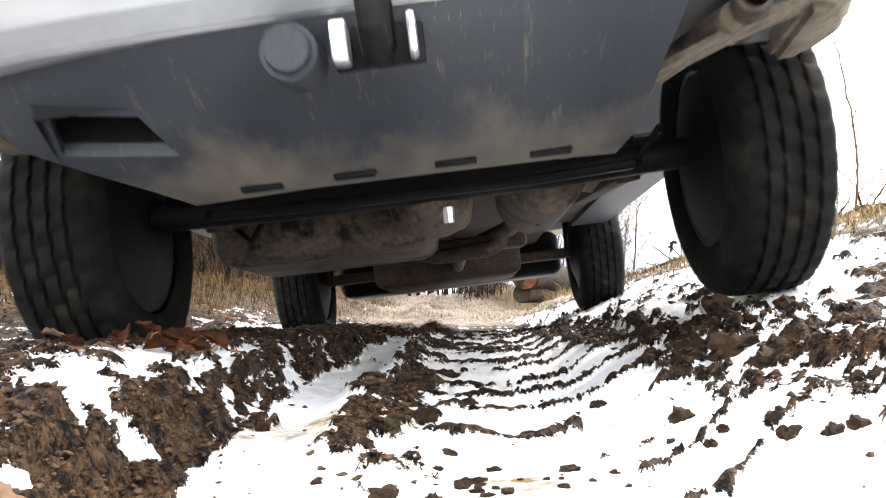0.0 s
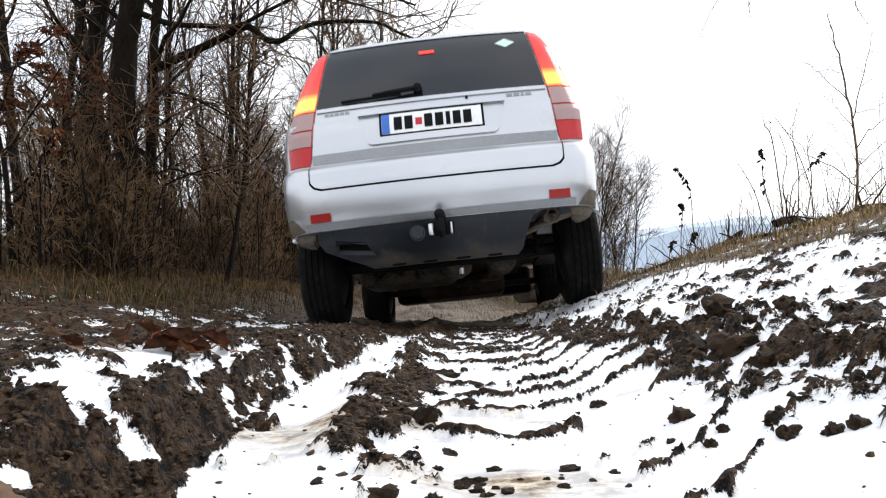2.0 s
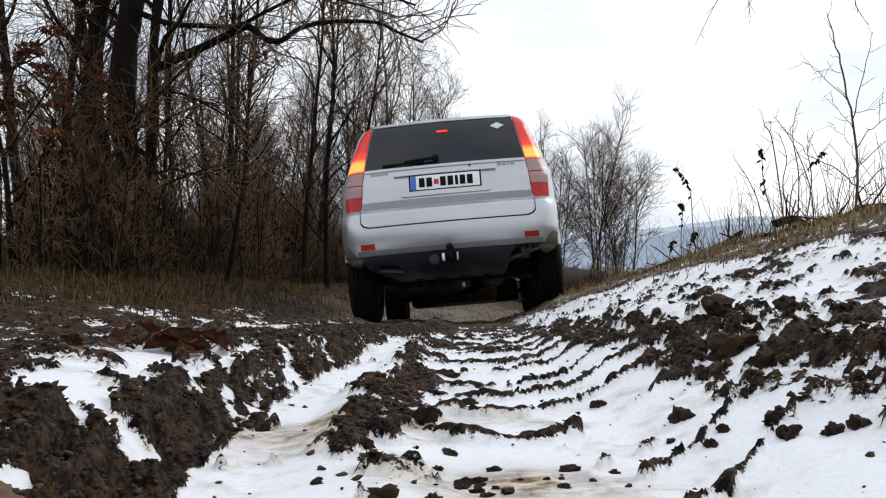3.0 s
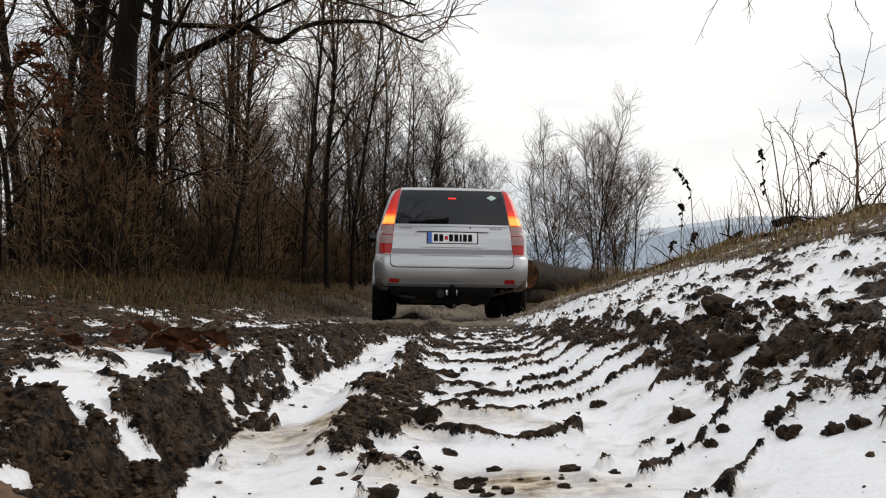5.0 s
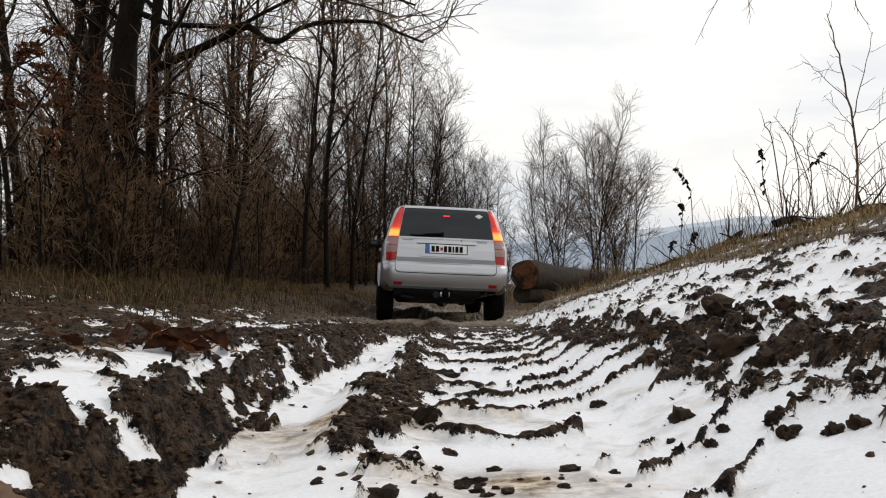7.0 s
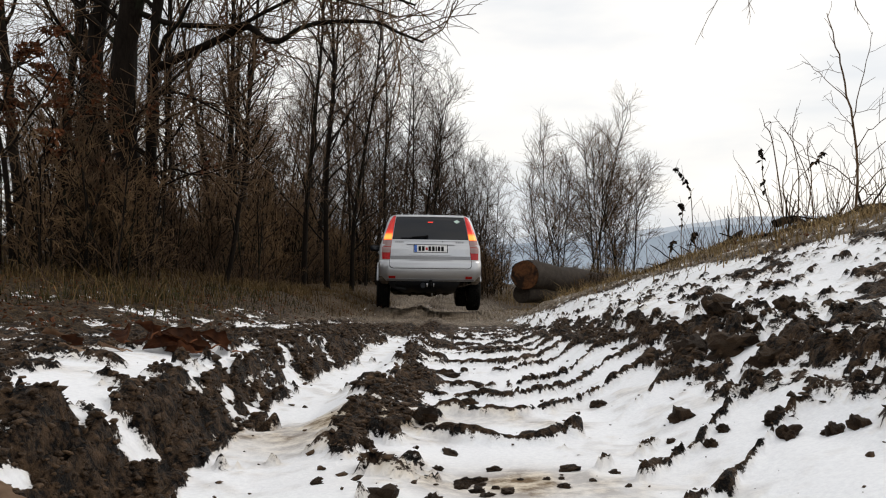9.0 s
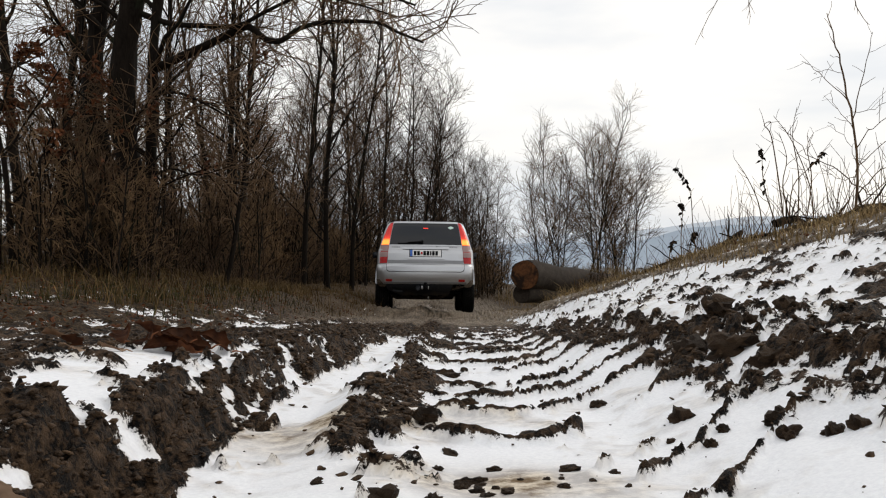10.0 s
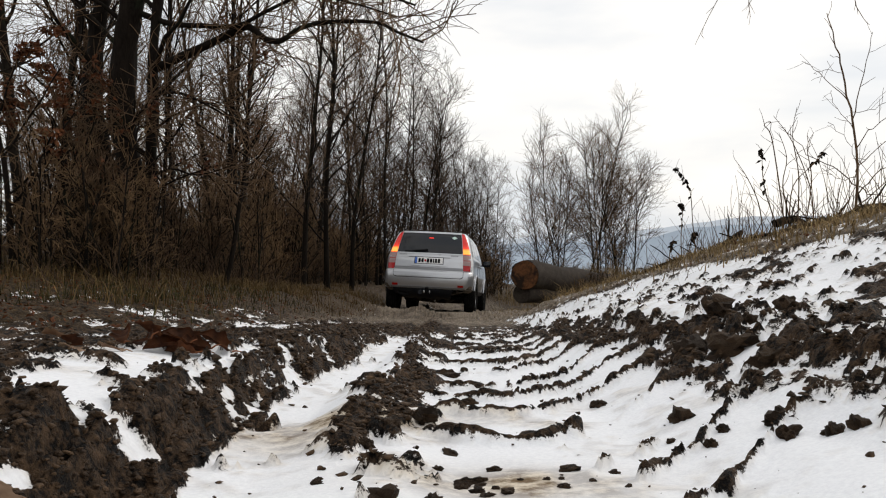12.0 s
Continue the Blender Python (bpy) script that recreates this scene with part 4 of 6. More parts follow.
    part("cross_member", bm, RUST, car, "rusty cross member and pipe bend")
    bm = bmesh.new()
    add_tube(bm, [(0.06, -0.05, 0.20), (0.06, -0.05, 0.235)], [0.014, 0.016], 8)
    part("drain_plug", bm, STEEL, car, "bright drain plug")
    for x0, x1, y1, z1 in ((-0.34, -0.55, 0.30, 0.27), (0.18, 0.40, 0.55, 0.24), (0.42, 0.55, -0.12, 0.30)):
        bm = bmesh.new()
        add_tube(bm, [(x0, 0.05, 0.34), (0.5 * (x0 + x1), 0.5 * y1, z1 - 0.03), (x1, y1, z1 + 0.05)], 0.008, 6)
        part("hose", bm, BLACK, car)
    bm = bmesh.new()
    add_box(bm, (0.44, 0.42, 0.335), (0.20, 0.34, 0.012), 0.004, Matrix.Rotation(radians(14), 4, "Y"))
    part("heat_shield", bm, RUST, car, "crumpled rusty heat shield")
    for s in (-1, 1):
        bm = bmesh.new()
        add_tube(bm, [(s * 0.47 + 0.05 * math.cos(k * 0.9), 0.05 + 0.05 * math.sin(k * 0.9), 0.32 + 0.006 * k) for k in range(34)], 0.008, 6)
        part("coil_spring", bm, BLACK, car)
    for s in (-1, 1):
        bm = bmesh.new()
        add_box(bm, (s * 0.52, 0.55, 0.33), (0.06, 1.0, 0.05), 0.015, Matrix.Rotation(radians(4), 4, "X"))
        part("trailing_arm", bm, RUST, car)
        bm = bmesh.new()
        add_tube(bm, [(s * 0.50, 0.06, 0.26), (s * 0.48, 0.02, 0.52)], 0.03, 10)
        part("damper", bm, RUST, car)
        bm = bmesh.new()
        add_box(bm, (s * 0.48, 2.40, 0.27), (0.34, 0.10, 0.05), 0.015)
        part("control_arm", bm, RUST, car)
    bm = bmesh.new()
    add_box(bm, (0.0, 2.40, 0.285), (0.72, 0.6, 0.20), 0.05, segments=3)
    part("gearbox_guard", bm, RUST, car)
    bm = bmesh.new()
    add_box(bm, (0, 2.95, 0.31), (1.25, 0.36, 0.24), 0.05, segments=3)
    part("front_apron", bm, BLACK, car)
    wheels = [make_wheel(car, s * 0.748, ay) for ay in AXLES for s in (-1, 1)]
    return car, wheels


car, wheels = make_car()


# ---- trees ----
def tube_arrays(branches, sides):
    """Tapered tubes for many branches at once: a branch is a list of points and a list of radii."""
    verts, faces = [], []
    ring = [(math.cos(2 * math.pi * k / sides), math.sin(2 * math.pi * k / sides)) for k in range(sides)]
    for pts, radii in branches:
        first = len(verts)
        side = None
        n = len(pts)
        for i, p in enumerate(pts):
            d = (pts[min(i + 1, n - 1)] - pts[max(i - 1, 0)])
            d = d.normalized() if d.length > 1e-9 else Vector((0, 0, 1))
            side = d.orthogonal().normalized() if side is None else (side - d * side.dot(d)).normalized()
            up = d.cross(side)
            r = radii[i]
            verts.extend((p + side * (c * r) + up * (s * r))[:] for c, s in ring)
        for i in range(n - 1):
            a = first + i * sides
            for k in range(sides):
                j = (k + 1) % sides
                faces.append((a + k, a + j, a + sides + j, a + sides + k))
    return verts, faces


def mesh_of(name, verts, faces, material, smooth=True):
    me = bpy.data.meshes.new(name)
    me.from_pydata(verts, [], faces)
    if smooth:
        me.polygons.foreach_set("use_smooth", [True] * len(me.polygons))
    for m in (material if isinstance(material, (list, tuple)) else [material]):
        me.materials.append(m)
    return me


def bough(rnd, start, way, length, r0, r1, steps, wander, lift):
    """One crooked branch that strives upwards."""
    pts, radii = [start.copy()], [r0]
    d = way.normalized()
    for k in range(steps):
        d = (d + Vector((rnd.gauss(0, wander), rnd.gauss(0, wander), rnd.gauss(0, wander) + lift))).normalized()
        pts.append(pts[-1] + d * (length / steps))
        radii.append(r0 + (r1 - r0) * (k + 1) / steps)
    return pts, radii


def sprout(rnd, branch, count, angle, length, r0, r1, steps, wander, lift, begin=0.2, shrink=0.6):
    """Side branches along a branch."""
    pts, radii = branch
    out = []
    for k in range(count):
        f = begin + (1 - begin) * (k + rnd.random()) / count
        x = min(f, 0.999) * (len(pts) - 1)
        i = int(x)
        p = pts[i].lerp(pts[i + 1], x - i)
        d = (pts[i + 1] - pts[i]).normalized()
        o = d.orthogonal().normalized()
        o.rotate(Matrix.Rotation(rnd.uniform(0, 2 * math.pi), 3, d))
        a = radians(rnd.gauss(angle, 9))
        r = min(r0, radii[i] * 0.75)
        out.append(bough(rnd, p, d * math.cos(a) + o * math.sin(a), length * (1 - shrink * f) * rnd.uniform(0.65, 1.25), r, r1, steps, wander, lift))
    return out


def make_tree(name, seed, tall, r0, limbs, twigs, sprays, spread_angle, limb_len, low=0.2, stems=1, lean=0.03, twig_mat=None, label="", category="tree", group="", thick=1.0, split=False):
    rnd = random.Random(seed)
    trunks, big, small = [], [], []
    for s in range(stems):
        way = Vector((rnd.gauss(0, lean + 0.07 * (stems > 1)), rnd.gauss(0, lean + 0.07 * (stems > 1)), 1))
        at = Vector((rnd.gauss(0, 0.22), rnd.gauss(0, 0.22), -0.15)) if stems > 1 else Vector((0, 0, -0.15))
        trunks.append(bough(rnd, at, way, tall * (1 if s == 0 else rnd.uniform(0.7, 0.95)) + 0.15, r0 * (1 if s == 0 else 0.75), 0.008, 14, 0.035, 0.03))
    for t in trunks:
        t[1][0] *= 1.35
        big += sprout(rnd, t, limbs, spread_angle, limb_len, r0 * 0.34, 0.006, 6, 0.11, 0.05, low, 0.55)
    for b in big:
        small += sprout(rnd, b, twigs, 42, limb_len * 0.42, 0.0075 * thick, 0.003 * thick, 4, 0.10, 0.05, 0.15, 0.4)
    fine = []
    for b in small:
        fine += sprout(rnd, b, sprays, 38, limb_len * 0.20, 0.0036 * thick, 0.0022 * thick, 2, 0.10, 0.03, 0.15, 0.3)
    root = tagged(empty(name), label, category, group)
    v, f = tube_arrays(trunks[:1] if split else trunks, 8)
    w, g = tube_arrays([] if split else big, 5)
    trunk = new("trunk", mesh_of("trunk", v + w, f + [tuple(i + len(v) for i in q) for q in g], BARK))
    for name, runs, sides in (("stem", trunks[1:], 8), ("limb", big, 5)) if split else ():
        for run in runs:
            ob = new(name, mesh_of(name, *tube_arrays([run], sides), BARK))
            ob.parent = root
    v, f = tube_arrays(small + fine, 3)
    crown = new("crown", mesh_of("crown", v, f, twig_mat or TWIG))
    trunk.parent = crown.parent = root
    return root


def build_forest():
    rnd = random.Random(21)
    kinds = []
    for k in range(6):
        kinds.append(make_tree("tree", 100 + k, 8.6 + 0.5 * k, 0.052 + 0.010 * (k % 3), 26, 6, 5, 42, 2.2, 0.10 + 0.03 * (k % 3), lean=0.025,
                               label="bare dark-barked forest tree with fine twigs", group="forest trees"))
    # the trees of the wood's edge: distance, sideways place, size
    edge = [(18, -2.44, 1.15), (20, -2.15, 0.9), (17.2, -2.85, 0.85), (24, -1.55, 0.90), (15.5, -3.7, 0.9), (13.2, -3.45, 0.75), (12.2, -3.9, 0.7), (29, -1.15, 0.9), (34, -0.55, 0.95),
            (40, 0.2, 1.0), (47, 0.9, 1.05), (55, 1.8, 1.1), (65, 3.0, 1.15), (77, 4.5, 1.2), (90, 5.9, 1.25), (105, 7.6, 1.3), (9.3, -4.25, 0.8), (10.2, -5.0, 0.95),
            (9.6, -3.15, 0.6), (11.5, -4.9, 1.0), (22, -3.3, 1.0), (26, -2.9, 1.0), (31, -2.4, 0.95), (37, -1.9, 0.95), (44, -1.2, 0.95), (52, -0.4, 0.95), (62, 0.7, 0.9), (75, 2.2, 0.9)]
    spots = [(x, y, s) for y, x, s in edge]
    while len(spots) < 84:
        y = rnd.uniform(7, 62)
        line = float(np.interp(y, [7, 12, 18, 30, 60, 100], [-4.6, -4.0, -3.2, -2.4, 0.2, 4.0]))
        x = line - abs(rnd.gauss(0, 1)) * (2.5 + 0.22 * y)
        if x < -0.60 * y - 2 or any((x - a) ** 2 + (y - b) ** 2 < 0.5 for a, b, c in spots) or (y < 14 and rnd.random() < 0.72) or (y < 10.5 and x > -3.9):
            continue
        spots.append((x, y, rnd.uniform(0.75, 1.2)))
    for k in range(36):                  # the wood's thin end along the track
        y = rnd.uniform(26, 75)
        spots.append((float(np.interp(y, [26, 40, 55, 75], [-1.7, -0.2, 1.4, 4.0])) + rnd.gauss(-0.4, 0.7), y, rnd.uniform(0.55, 1.0)))
    for k in range(95):                  # the depth of the wood
        y = rnd.uniform(34, 82)
        spots.append((rnd.uniform(-0.50 * y, float(np.interp(y, [34, 60, 82], [-3.0, -1.5, 1.0]))), y, rnd.uniform(0.6, 0.95)))
    for k in range(40):                  # lower growth between the tall stems
        y = rnd.uniform(17, 34)
        x = rnd.uniform(-0.54 * y, float(np.interp(y, [16, 24, 34], [-3.6, -2.6, -1.6])))
        if all(abs(x / y - a / b) > 0.012 for a, b, c in spots[-12:]):
            spots.append((x, y, rnd.uniform(0.45, 0.72)))
    for k in range(2):                   # heavier-twigged kinds for the far end
        kinds.append(make_tree("tree", 120 + k, 8.8 + 0.6 * k, 0.065, 26, 6, 3, 44, 2.4, 0.08, lean=0.03, label="bare dark-barked forest tree with fine twigs", group="forest trees", thick=2.0, twig_mat=TWIG_DARK))
    first = set()
    for n, (x, y, s) in enumerate(spots):
        k = n % 6 if y < 27 else 6 + n % 2
        if k not in first:
            first.add(k)
            kinds[k].matrix_basis = pose(x, y, height(x, y) - 0.05, 0, 0, rnd.uniform(0, 360))
            kinds[k].scale = (s, s, s)
            continue
        m = pose(x, y, height(x, y) - 0.05, 0, 0, rnd.uniform(0, 360))
        ob = copy_thing(kinds[k], m)
        ob.scale = (s, s, s)


OLD_STEMS = []
OLD_STEMS.append(([(-3.46, 9.0, 0.13), (-3.56, 9.05, 0.97), (-3.74, 9.1, 1.88), (-3.72, 9.15, 2.62), (-3.63, 9.2, 3.36), (-3.56, 9.25, 4.85), (-3.39, 9.3, 7.04)], [0.204, 0.112, 0.094, 0.09, 0.083, 0.061, 0.022]))
OLD_STEMS.append(([(-3.33, 9.0, 0.13), (-3.29, 8.97, 0.96), (-3.37, 8.93, 1.73), (-3.32, 8.9, 2.44), (-3.24, 8.87, 2.9), (-3.15, 8.83, 4.06), (-2.92, 8.8, 6.68)], [0.255, 0.151, 0.13, 0.126, 0.115, 0.094, 0.029]))
OLD_STEMS.append(([(-3.12, 9.0, 0.13), (-3.06, 8.94, 1.14), (-3.03, 8.88, 2.02), (-2.98, 8.82, 2.53), (-2.89, 8.76, 3.45), (-2.77, 8.7, 5.28)], [0.093, 0.061, 0.056, 0.05, 0.04, 0.014]))
OLD_LIMBS = []
OLD_LIMBS.append(([(-3.04, 8.9, 2.17), (-2.65, 8.79, 2.31), (-2.36, 8.68, 2.4), (-2.04, 8.57, 2.52), (-1.91, 8.46, 2.5), (-1.74, 8.36, 2.36), (-1.56, 8.24, 2.32), (-1.37, 8.14, 2.41), (-1.09, 8.03, 2.44), (-0.63, 7.92, 2.41), (-0.44, 7.81, 2.3), (-0.18, 7.7, 2.17)], 0.05))
OLD_LIMBS.append(([(-3.22, 8.9, 2.79), (-2.82, 8.76, 2.62), (-2.43, 8.61, 2.56), (-2.05, 8.47, 2.52), (-1.74, 8.33, 2.62), (-1.33, 8.19, 2.74), (-0.88, 8.04, 2.63), (-0.44, 7.9, 2.46)], 0.034))
OLD_LIMBS.append(([(-3.03, 8.9, 1.9), (-2.74, 8.7, 1.9), (-2.48, 8.5, 1.8), (-2.12, 8.3, 1.6), (-1.85, 8.1, 1.38)], 0.02))
OLD_LIMBS.append(([(-3.19, 8.9, 3.26), (-2.78, 8.65, 3.47), (-2.25, 8.4, 3.43), (-1.7, 8.15, 3.01), (-1.18, 7.9, 2.88), (-0.68, 7.65, 2.64), (-0.24, 7.4, 2.42)], 0.04))
OLD_LIMBS.append(([(-3.05, 8.9, 1.49), (-2.8, 8.7, 1.64), (-2.45, 8.5, 1.72), (-2.12, 8.3, 1.74)], 0.016))
OLD_LIMBS.append(([(-3.62, 8.9, 2.2), (-3.78, 8.7, 2.44), (-3.92, 8.5, 2.68), (-3.99, 8.3, 3.06)], 0.04))
OLD_LIMBS.append(([(-3.37, 8.9, 1.43), (-3.11, 8.6, 1.59), (-2.88, 8.3, 1.68), (-2.57, 8.0, 1.85)], 0.02))
OLD_LIMBS.append(([(-3.51, 8.9, 1.13), (-3.62, 8.6, 1.33), (-3.72, 8.3, 1.35), (-3.85, 8.0, 1.58)], 0.02))
OLD_LIMBS.append(([(-3.22, 8.9, 0.96), (-2.77, 8.6, 1.11), (-2.39, 8.3, 1.02), (-1.94, 8.0, 1.1)], 0.014))
SAPLING = []
SAPLING.append(([(2.032, 4.2, 0.437), (2.024, 4.15, 0.634), (1.97, 4.1, 0.916), (1.9, 4.05, 1.137), (1.837, 4.0, 1.286), (1.779, 3.95, 1.4)], 0.0115))
SAPLING.append(([(2.018, 4.2, 0.931), (2.082, 4.2, 1.168), (2.118, 4.2, 1.377)], 0.005))
SAPLING.append(([(1.998, 4.2, 1.034), (1.914, 4.325, 1.194), (1.881, 4.45, 1.279)], 0.004))
SAPLING.append(([(2.043, 4.2, 0.8), (2.061, 4.075, 0.885), (2.142, 3.95, 0.946)], 0.005))
SAPLING.append(([(2.043, 4.2, 0.61), (1.942, 4.2, 0.693), (1.831, 4.2, 0.749), (1.719, 4.2, 0.861), (1.677, 4.2, 0.903)], 0.005))
SAPLING.append(([(2.037, 4.2, 0.68), (2.201, 4.325, 0.814), (2.442, 4.45, 0.924)], 0.005))
SAPLING.append(([(2.046, 4.2, 0.568), (2.101, 4.075, 0.682), (2.142, 3.95, 0.709)], 0.006))
SAPLING.append(([(2.034, 4.2, 0.504), (2.166, 4.2, 0.61), (2.305, 4.2, 0.721)], 0.006))
SAPLING.append(([(1.97, 4.2, 1.168), (1.943, 4.325, 1.208), (1.94, 4.45, 1.22)], 0.0025))
SAPLING.append(([(2.012, 4.2, 0.973), (2.047, 4.075, 0.966), (2.058, 3.95, 0.985)], 0.003))
SAPLING.append(([(2.046, 4.2, 0.666), (1.97, 4.2, 0.638), (1.873, 4.2, 0.693)], 0.0035))
SAPLING.append(([(2.026, 4.2, 0.889), (2.0, 4.325, 1.021), (2.028, 4.45, 1.131)], 0.003))
SAPLING.append(([(2.054, 4.2, 0.61), (2.061, 4.075, 0.56), (2.142, 3.95, 0.539)], 0.005))
SAPLING.append(([(2.04, 4.2, 0.721), (1.998, 4.2, 0.833), (1.9, 4.2, 0.931)], 0.003))
WEED_STEMS = []
WEED_STEMS.append([(2.007, 5.0, 0.436), (1.971, 5.01, 0.736), (1.935, 5.02, 0.97), (1.898, 5.03, 1.032), (1.942, 5.04, 1.053), (1.939, 5.05, 0.988)])
WEED_STEMS.append([(2.054, 5.05, 0.438), (2.084, 5.067, 0.674), (2.209, 5.083, 0.803), (2.277, 5.1, 0.886)])
WEED_STEMS.append([(2.136, 4.9, 0.45), (2.12, 4.917, 0.663), (2.026, 4.933, 0.92), (1.921, 4.95, 1.076)])
WEED_STEMS.append([(1.956, 5.2, 0.4), (1.934, 5.217, 0.581), (1.871, 5.233, 0.738), (1.797, 5.25, 0.858)])
WEED_STEMS.append([(2.083, 5.0, 0.443), (2.097, 5.017, 0.737), (2.067, 5.033, 0.972), (2.101, 5.05, 1.142)])
WEED_STEMS.append([(2.172, 5.1, 0.446), (2.217, 5.117, 0.711), (2.197, 5.133, 0.911), (2.245, 5.15, 1.005)])
WEED_STEMS.append([(1.963, 5.0, 0.43), (1.896, 5.025, 0.671), (1.892, 5.05, 0.901)])
WEED_STEMS.append([(2.026, 4.95, 0.441), (1.983, 4.967, 0.666), (2.013, 4.983, 0.833), (1.973, 5.0, 0.984)])
WEED_STEMS.append([(1.923, 5.3, 0.381), (1.911, 5.325, 0.48), (1.912, 5.35, 0.552)])
WEED_STEMS.append([(1.868, 5.6, 0.296), (1.884, 5.625, 0.378), (1.881, 5.65, 0.446)])
WEED_STEMS.append([(1.807, 5.8, 0.246), (1.784, 5.825, 0.304), (1.772, 5.85, 0.362)])
DROOPING_STEMS = []
DROOPING_STEMS.append([(1.794, 6.0, 0.184), (1.764, 6.005, 0.464), (1.749, 6.01, 0.683), (1.711, 6.015, 0.792), (1.644, 6.02, 0.876)])
DROOPING_STEMS.append([(1.714, 6.1, 0.174), (1.708, 6.107, 0.385), (1.722, 6.113, 0.588), (1.708, 6.12, 0.629)])
DROOPING_STEMS.append([(1.67, 6.3, 0.145), (1.685, 6.31, 0.304), (1.713, 6.32, 0.367)])
DROOPING_STEMS.append([(1.722, 6.0, 0.184), (1.749, 6.01, 0.344), (1.784, 6.02, 0.424)])
CREST_STICKS = []
CREST_STICKS.append(([(1.639, 6.0, 0.105), (1.881, 6.075, 0.231), (2.158, 6.15, 0.41)], 0.03))
CREST_STICKS.append(([(1.88, 5.0, 0.283), (2.145, 5.075, 0.391), (2.389, 5.15, 0.447)], 0.028))
CREST_STICKS.append(([(1.816, 5.4, 0.261), (2.059, 5.475, 0.333), (2.345, 5.55, 0.363)], 0.018))
CREST_STICKS.append(([(1.902, 4.5, 0.369), (2.085, 4.575, 0.409), (2.305, 4.65, 0.482)], 0.014))
CREST_STICKS.append(([(1.947, 5.0, 0.436), (2.094, 5.075, 0.465), (2.245, 5.15, 0.413)], 0.022))
CREST_STICKS.append(([(1.984, 4.2, 0.437), (2.119, 4.275, 0.496), (2.301, 4.35, 0.511)], 0.02))
CREST_STICKS.append(([(1.697, 5.6, 0.192), (1.946, 5.675, 0.274), (2.239, 5.75, 0.304)], 0.014))
CREST_STICKS.append(([(1.684, 6.4, 0.083), (1.854, 6.475, 0.175), (1.919, 6.55, 0.239)], 0.018))


def smooth_line(pts, radii, cuts=3):
    """A rounded run through given points (Catmull-Rom)."""
    P = [Vector(p) for p in pts]
    out, rad = [], []
    for i in range(len(P) - 1):
        a, b, c, d = P[max(i - 1, 0)], P[i], P[i + 1], P[min(i + 2, len(P) - 1)]
        for k in range(cuts):
            t = k / cuts
            out.append(0.5 * ((2 * b) + (c - a) * t + (2 * a - 5 * b + 4 * c - d) * t * t + (3 * b - 3 * c + d - a) * t ** 3))
            rad.append(radii[i] * (1 - t) + radii[i + 1] * t)
    return out + [P[-1]], rad + [radii[-1]]


def build_old_tree():
    """The many-stemmed old tree at the edge of the wood, with long limbs over the track."""
    rnd = random.Random(5)
    root = tagged(empty("old_tree"), "old many-stemmed dark tree with long bare limbs over the track", "tree")
    for pts, radii in OLD_STEMS:
        pts, radii = smooth_line(pts, radii, 5)
        radii = [r * (1 + 0.10 * math.sin(7 * i) + 0.05 * rnd.gauss(0, 1)) for i, r in enumerate(radii)]
        pts[0].z = height(pts[0].x, pts[0].y) - 0.1
        v, f = tube_arrays([(pts, radii)], 14)
        v = [(x + 0.012 * math.sin(40 * y + 9 * z), y + 0.012 * math.sin(37 * x + 7 * z), z) for x, y, z in v]
        st = new("stem", mesh_of("stem", v, f, BARK))
        st.parent = root
    twigs = []
    for pts, r in OLD_LIMBS:
        n = len(pts)
        pts, radii = smooth_line(pts, [r * (1 - 0.8 * i / (n - 1)) for i in range(n)], 3)
        v, f = tube_arrays([(pts, radii)], 8)
        lb = new("limb", mesh_of("limb", v, f, BARK))
        lb.parent = root
        side = sprout(rnd, (pts, radii), 3 * n, 50, 0.85, 0.008, 0.005, 5, 0.16, 0.03, 0.12, 0.3)
        fine = []
        for b in side:
            fine += sprout(rnd, b, 6, 42, 0.40, 0.0045, 0.0022, 3, 0.15, 0.02, 0.1, 0.3)
        twigs += side + fine
    stems = [smooth_line(p, r, 4) for p, r in OLD_STEMS]
    for st in stems:
        high = sprout(rnd, st, 5, 55, 1.6, 0.03, 0.006, 6, 0.13, 0.03, 0.22, 0.2)
        for b in high:
            mid = sprout(rnd, b, 4, 45, 0.8, 0.007, 0.004, 4, 0.14, 0.02, 0.2, 0.3)
            twigs += mid
            for c in mid:
                twigs += sprout(rnd, c, 3, 40, 0.35, 0.005, 0.003, 2, 0.14, 0.02, 0.2, 0.3)
        for b in high:
            ob = new("limb", mesh_of("limb", *tube_arrays([b], 6), BARK))
            ob.parent = root
    v, f = tube_arrays(twigs, 3)
    cr = new("crown", mesh_of("crown", v, f, TWIG))
    cr.parent = root


DEAD_LEAF = surface("withered_leaf", (0.030, 0.011, 0.006), (0.17, 0.062, 0.024), 9, 0.75, bump=0.2, per_object=0.2, per_island=0.45, spec=0.15)
PALE_LEAF = surface("pale_withered_leaf", (0.16, 0.09, 0.05), (0.36, 0.24, 0.15), 12, 0.75, bump=0.3)


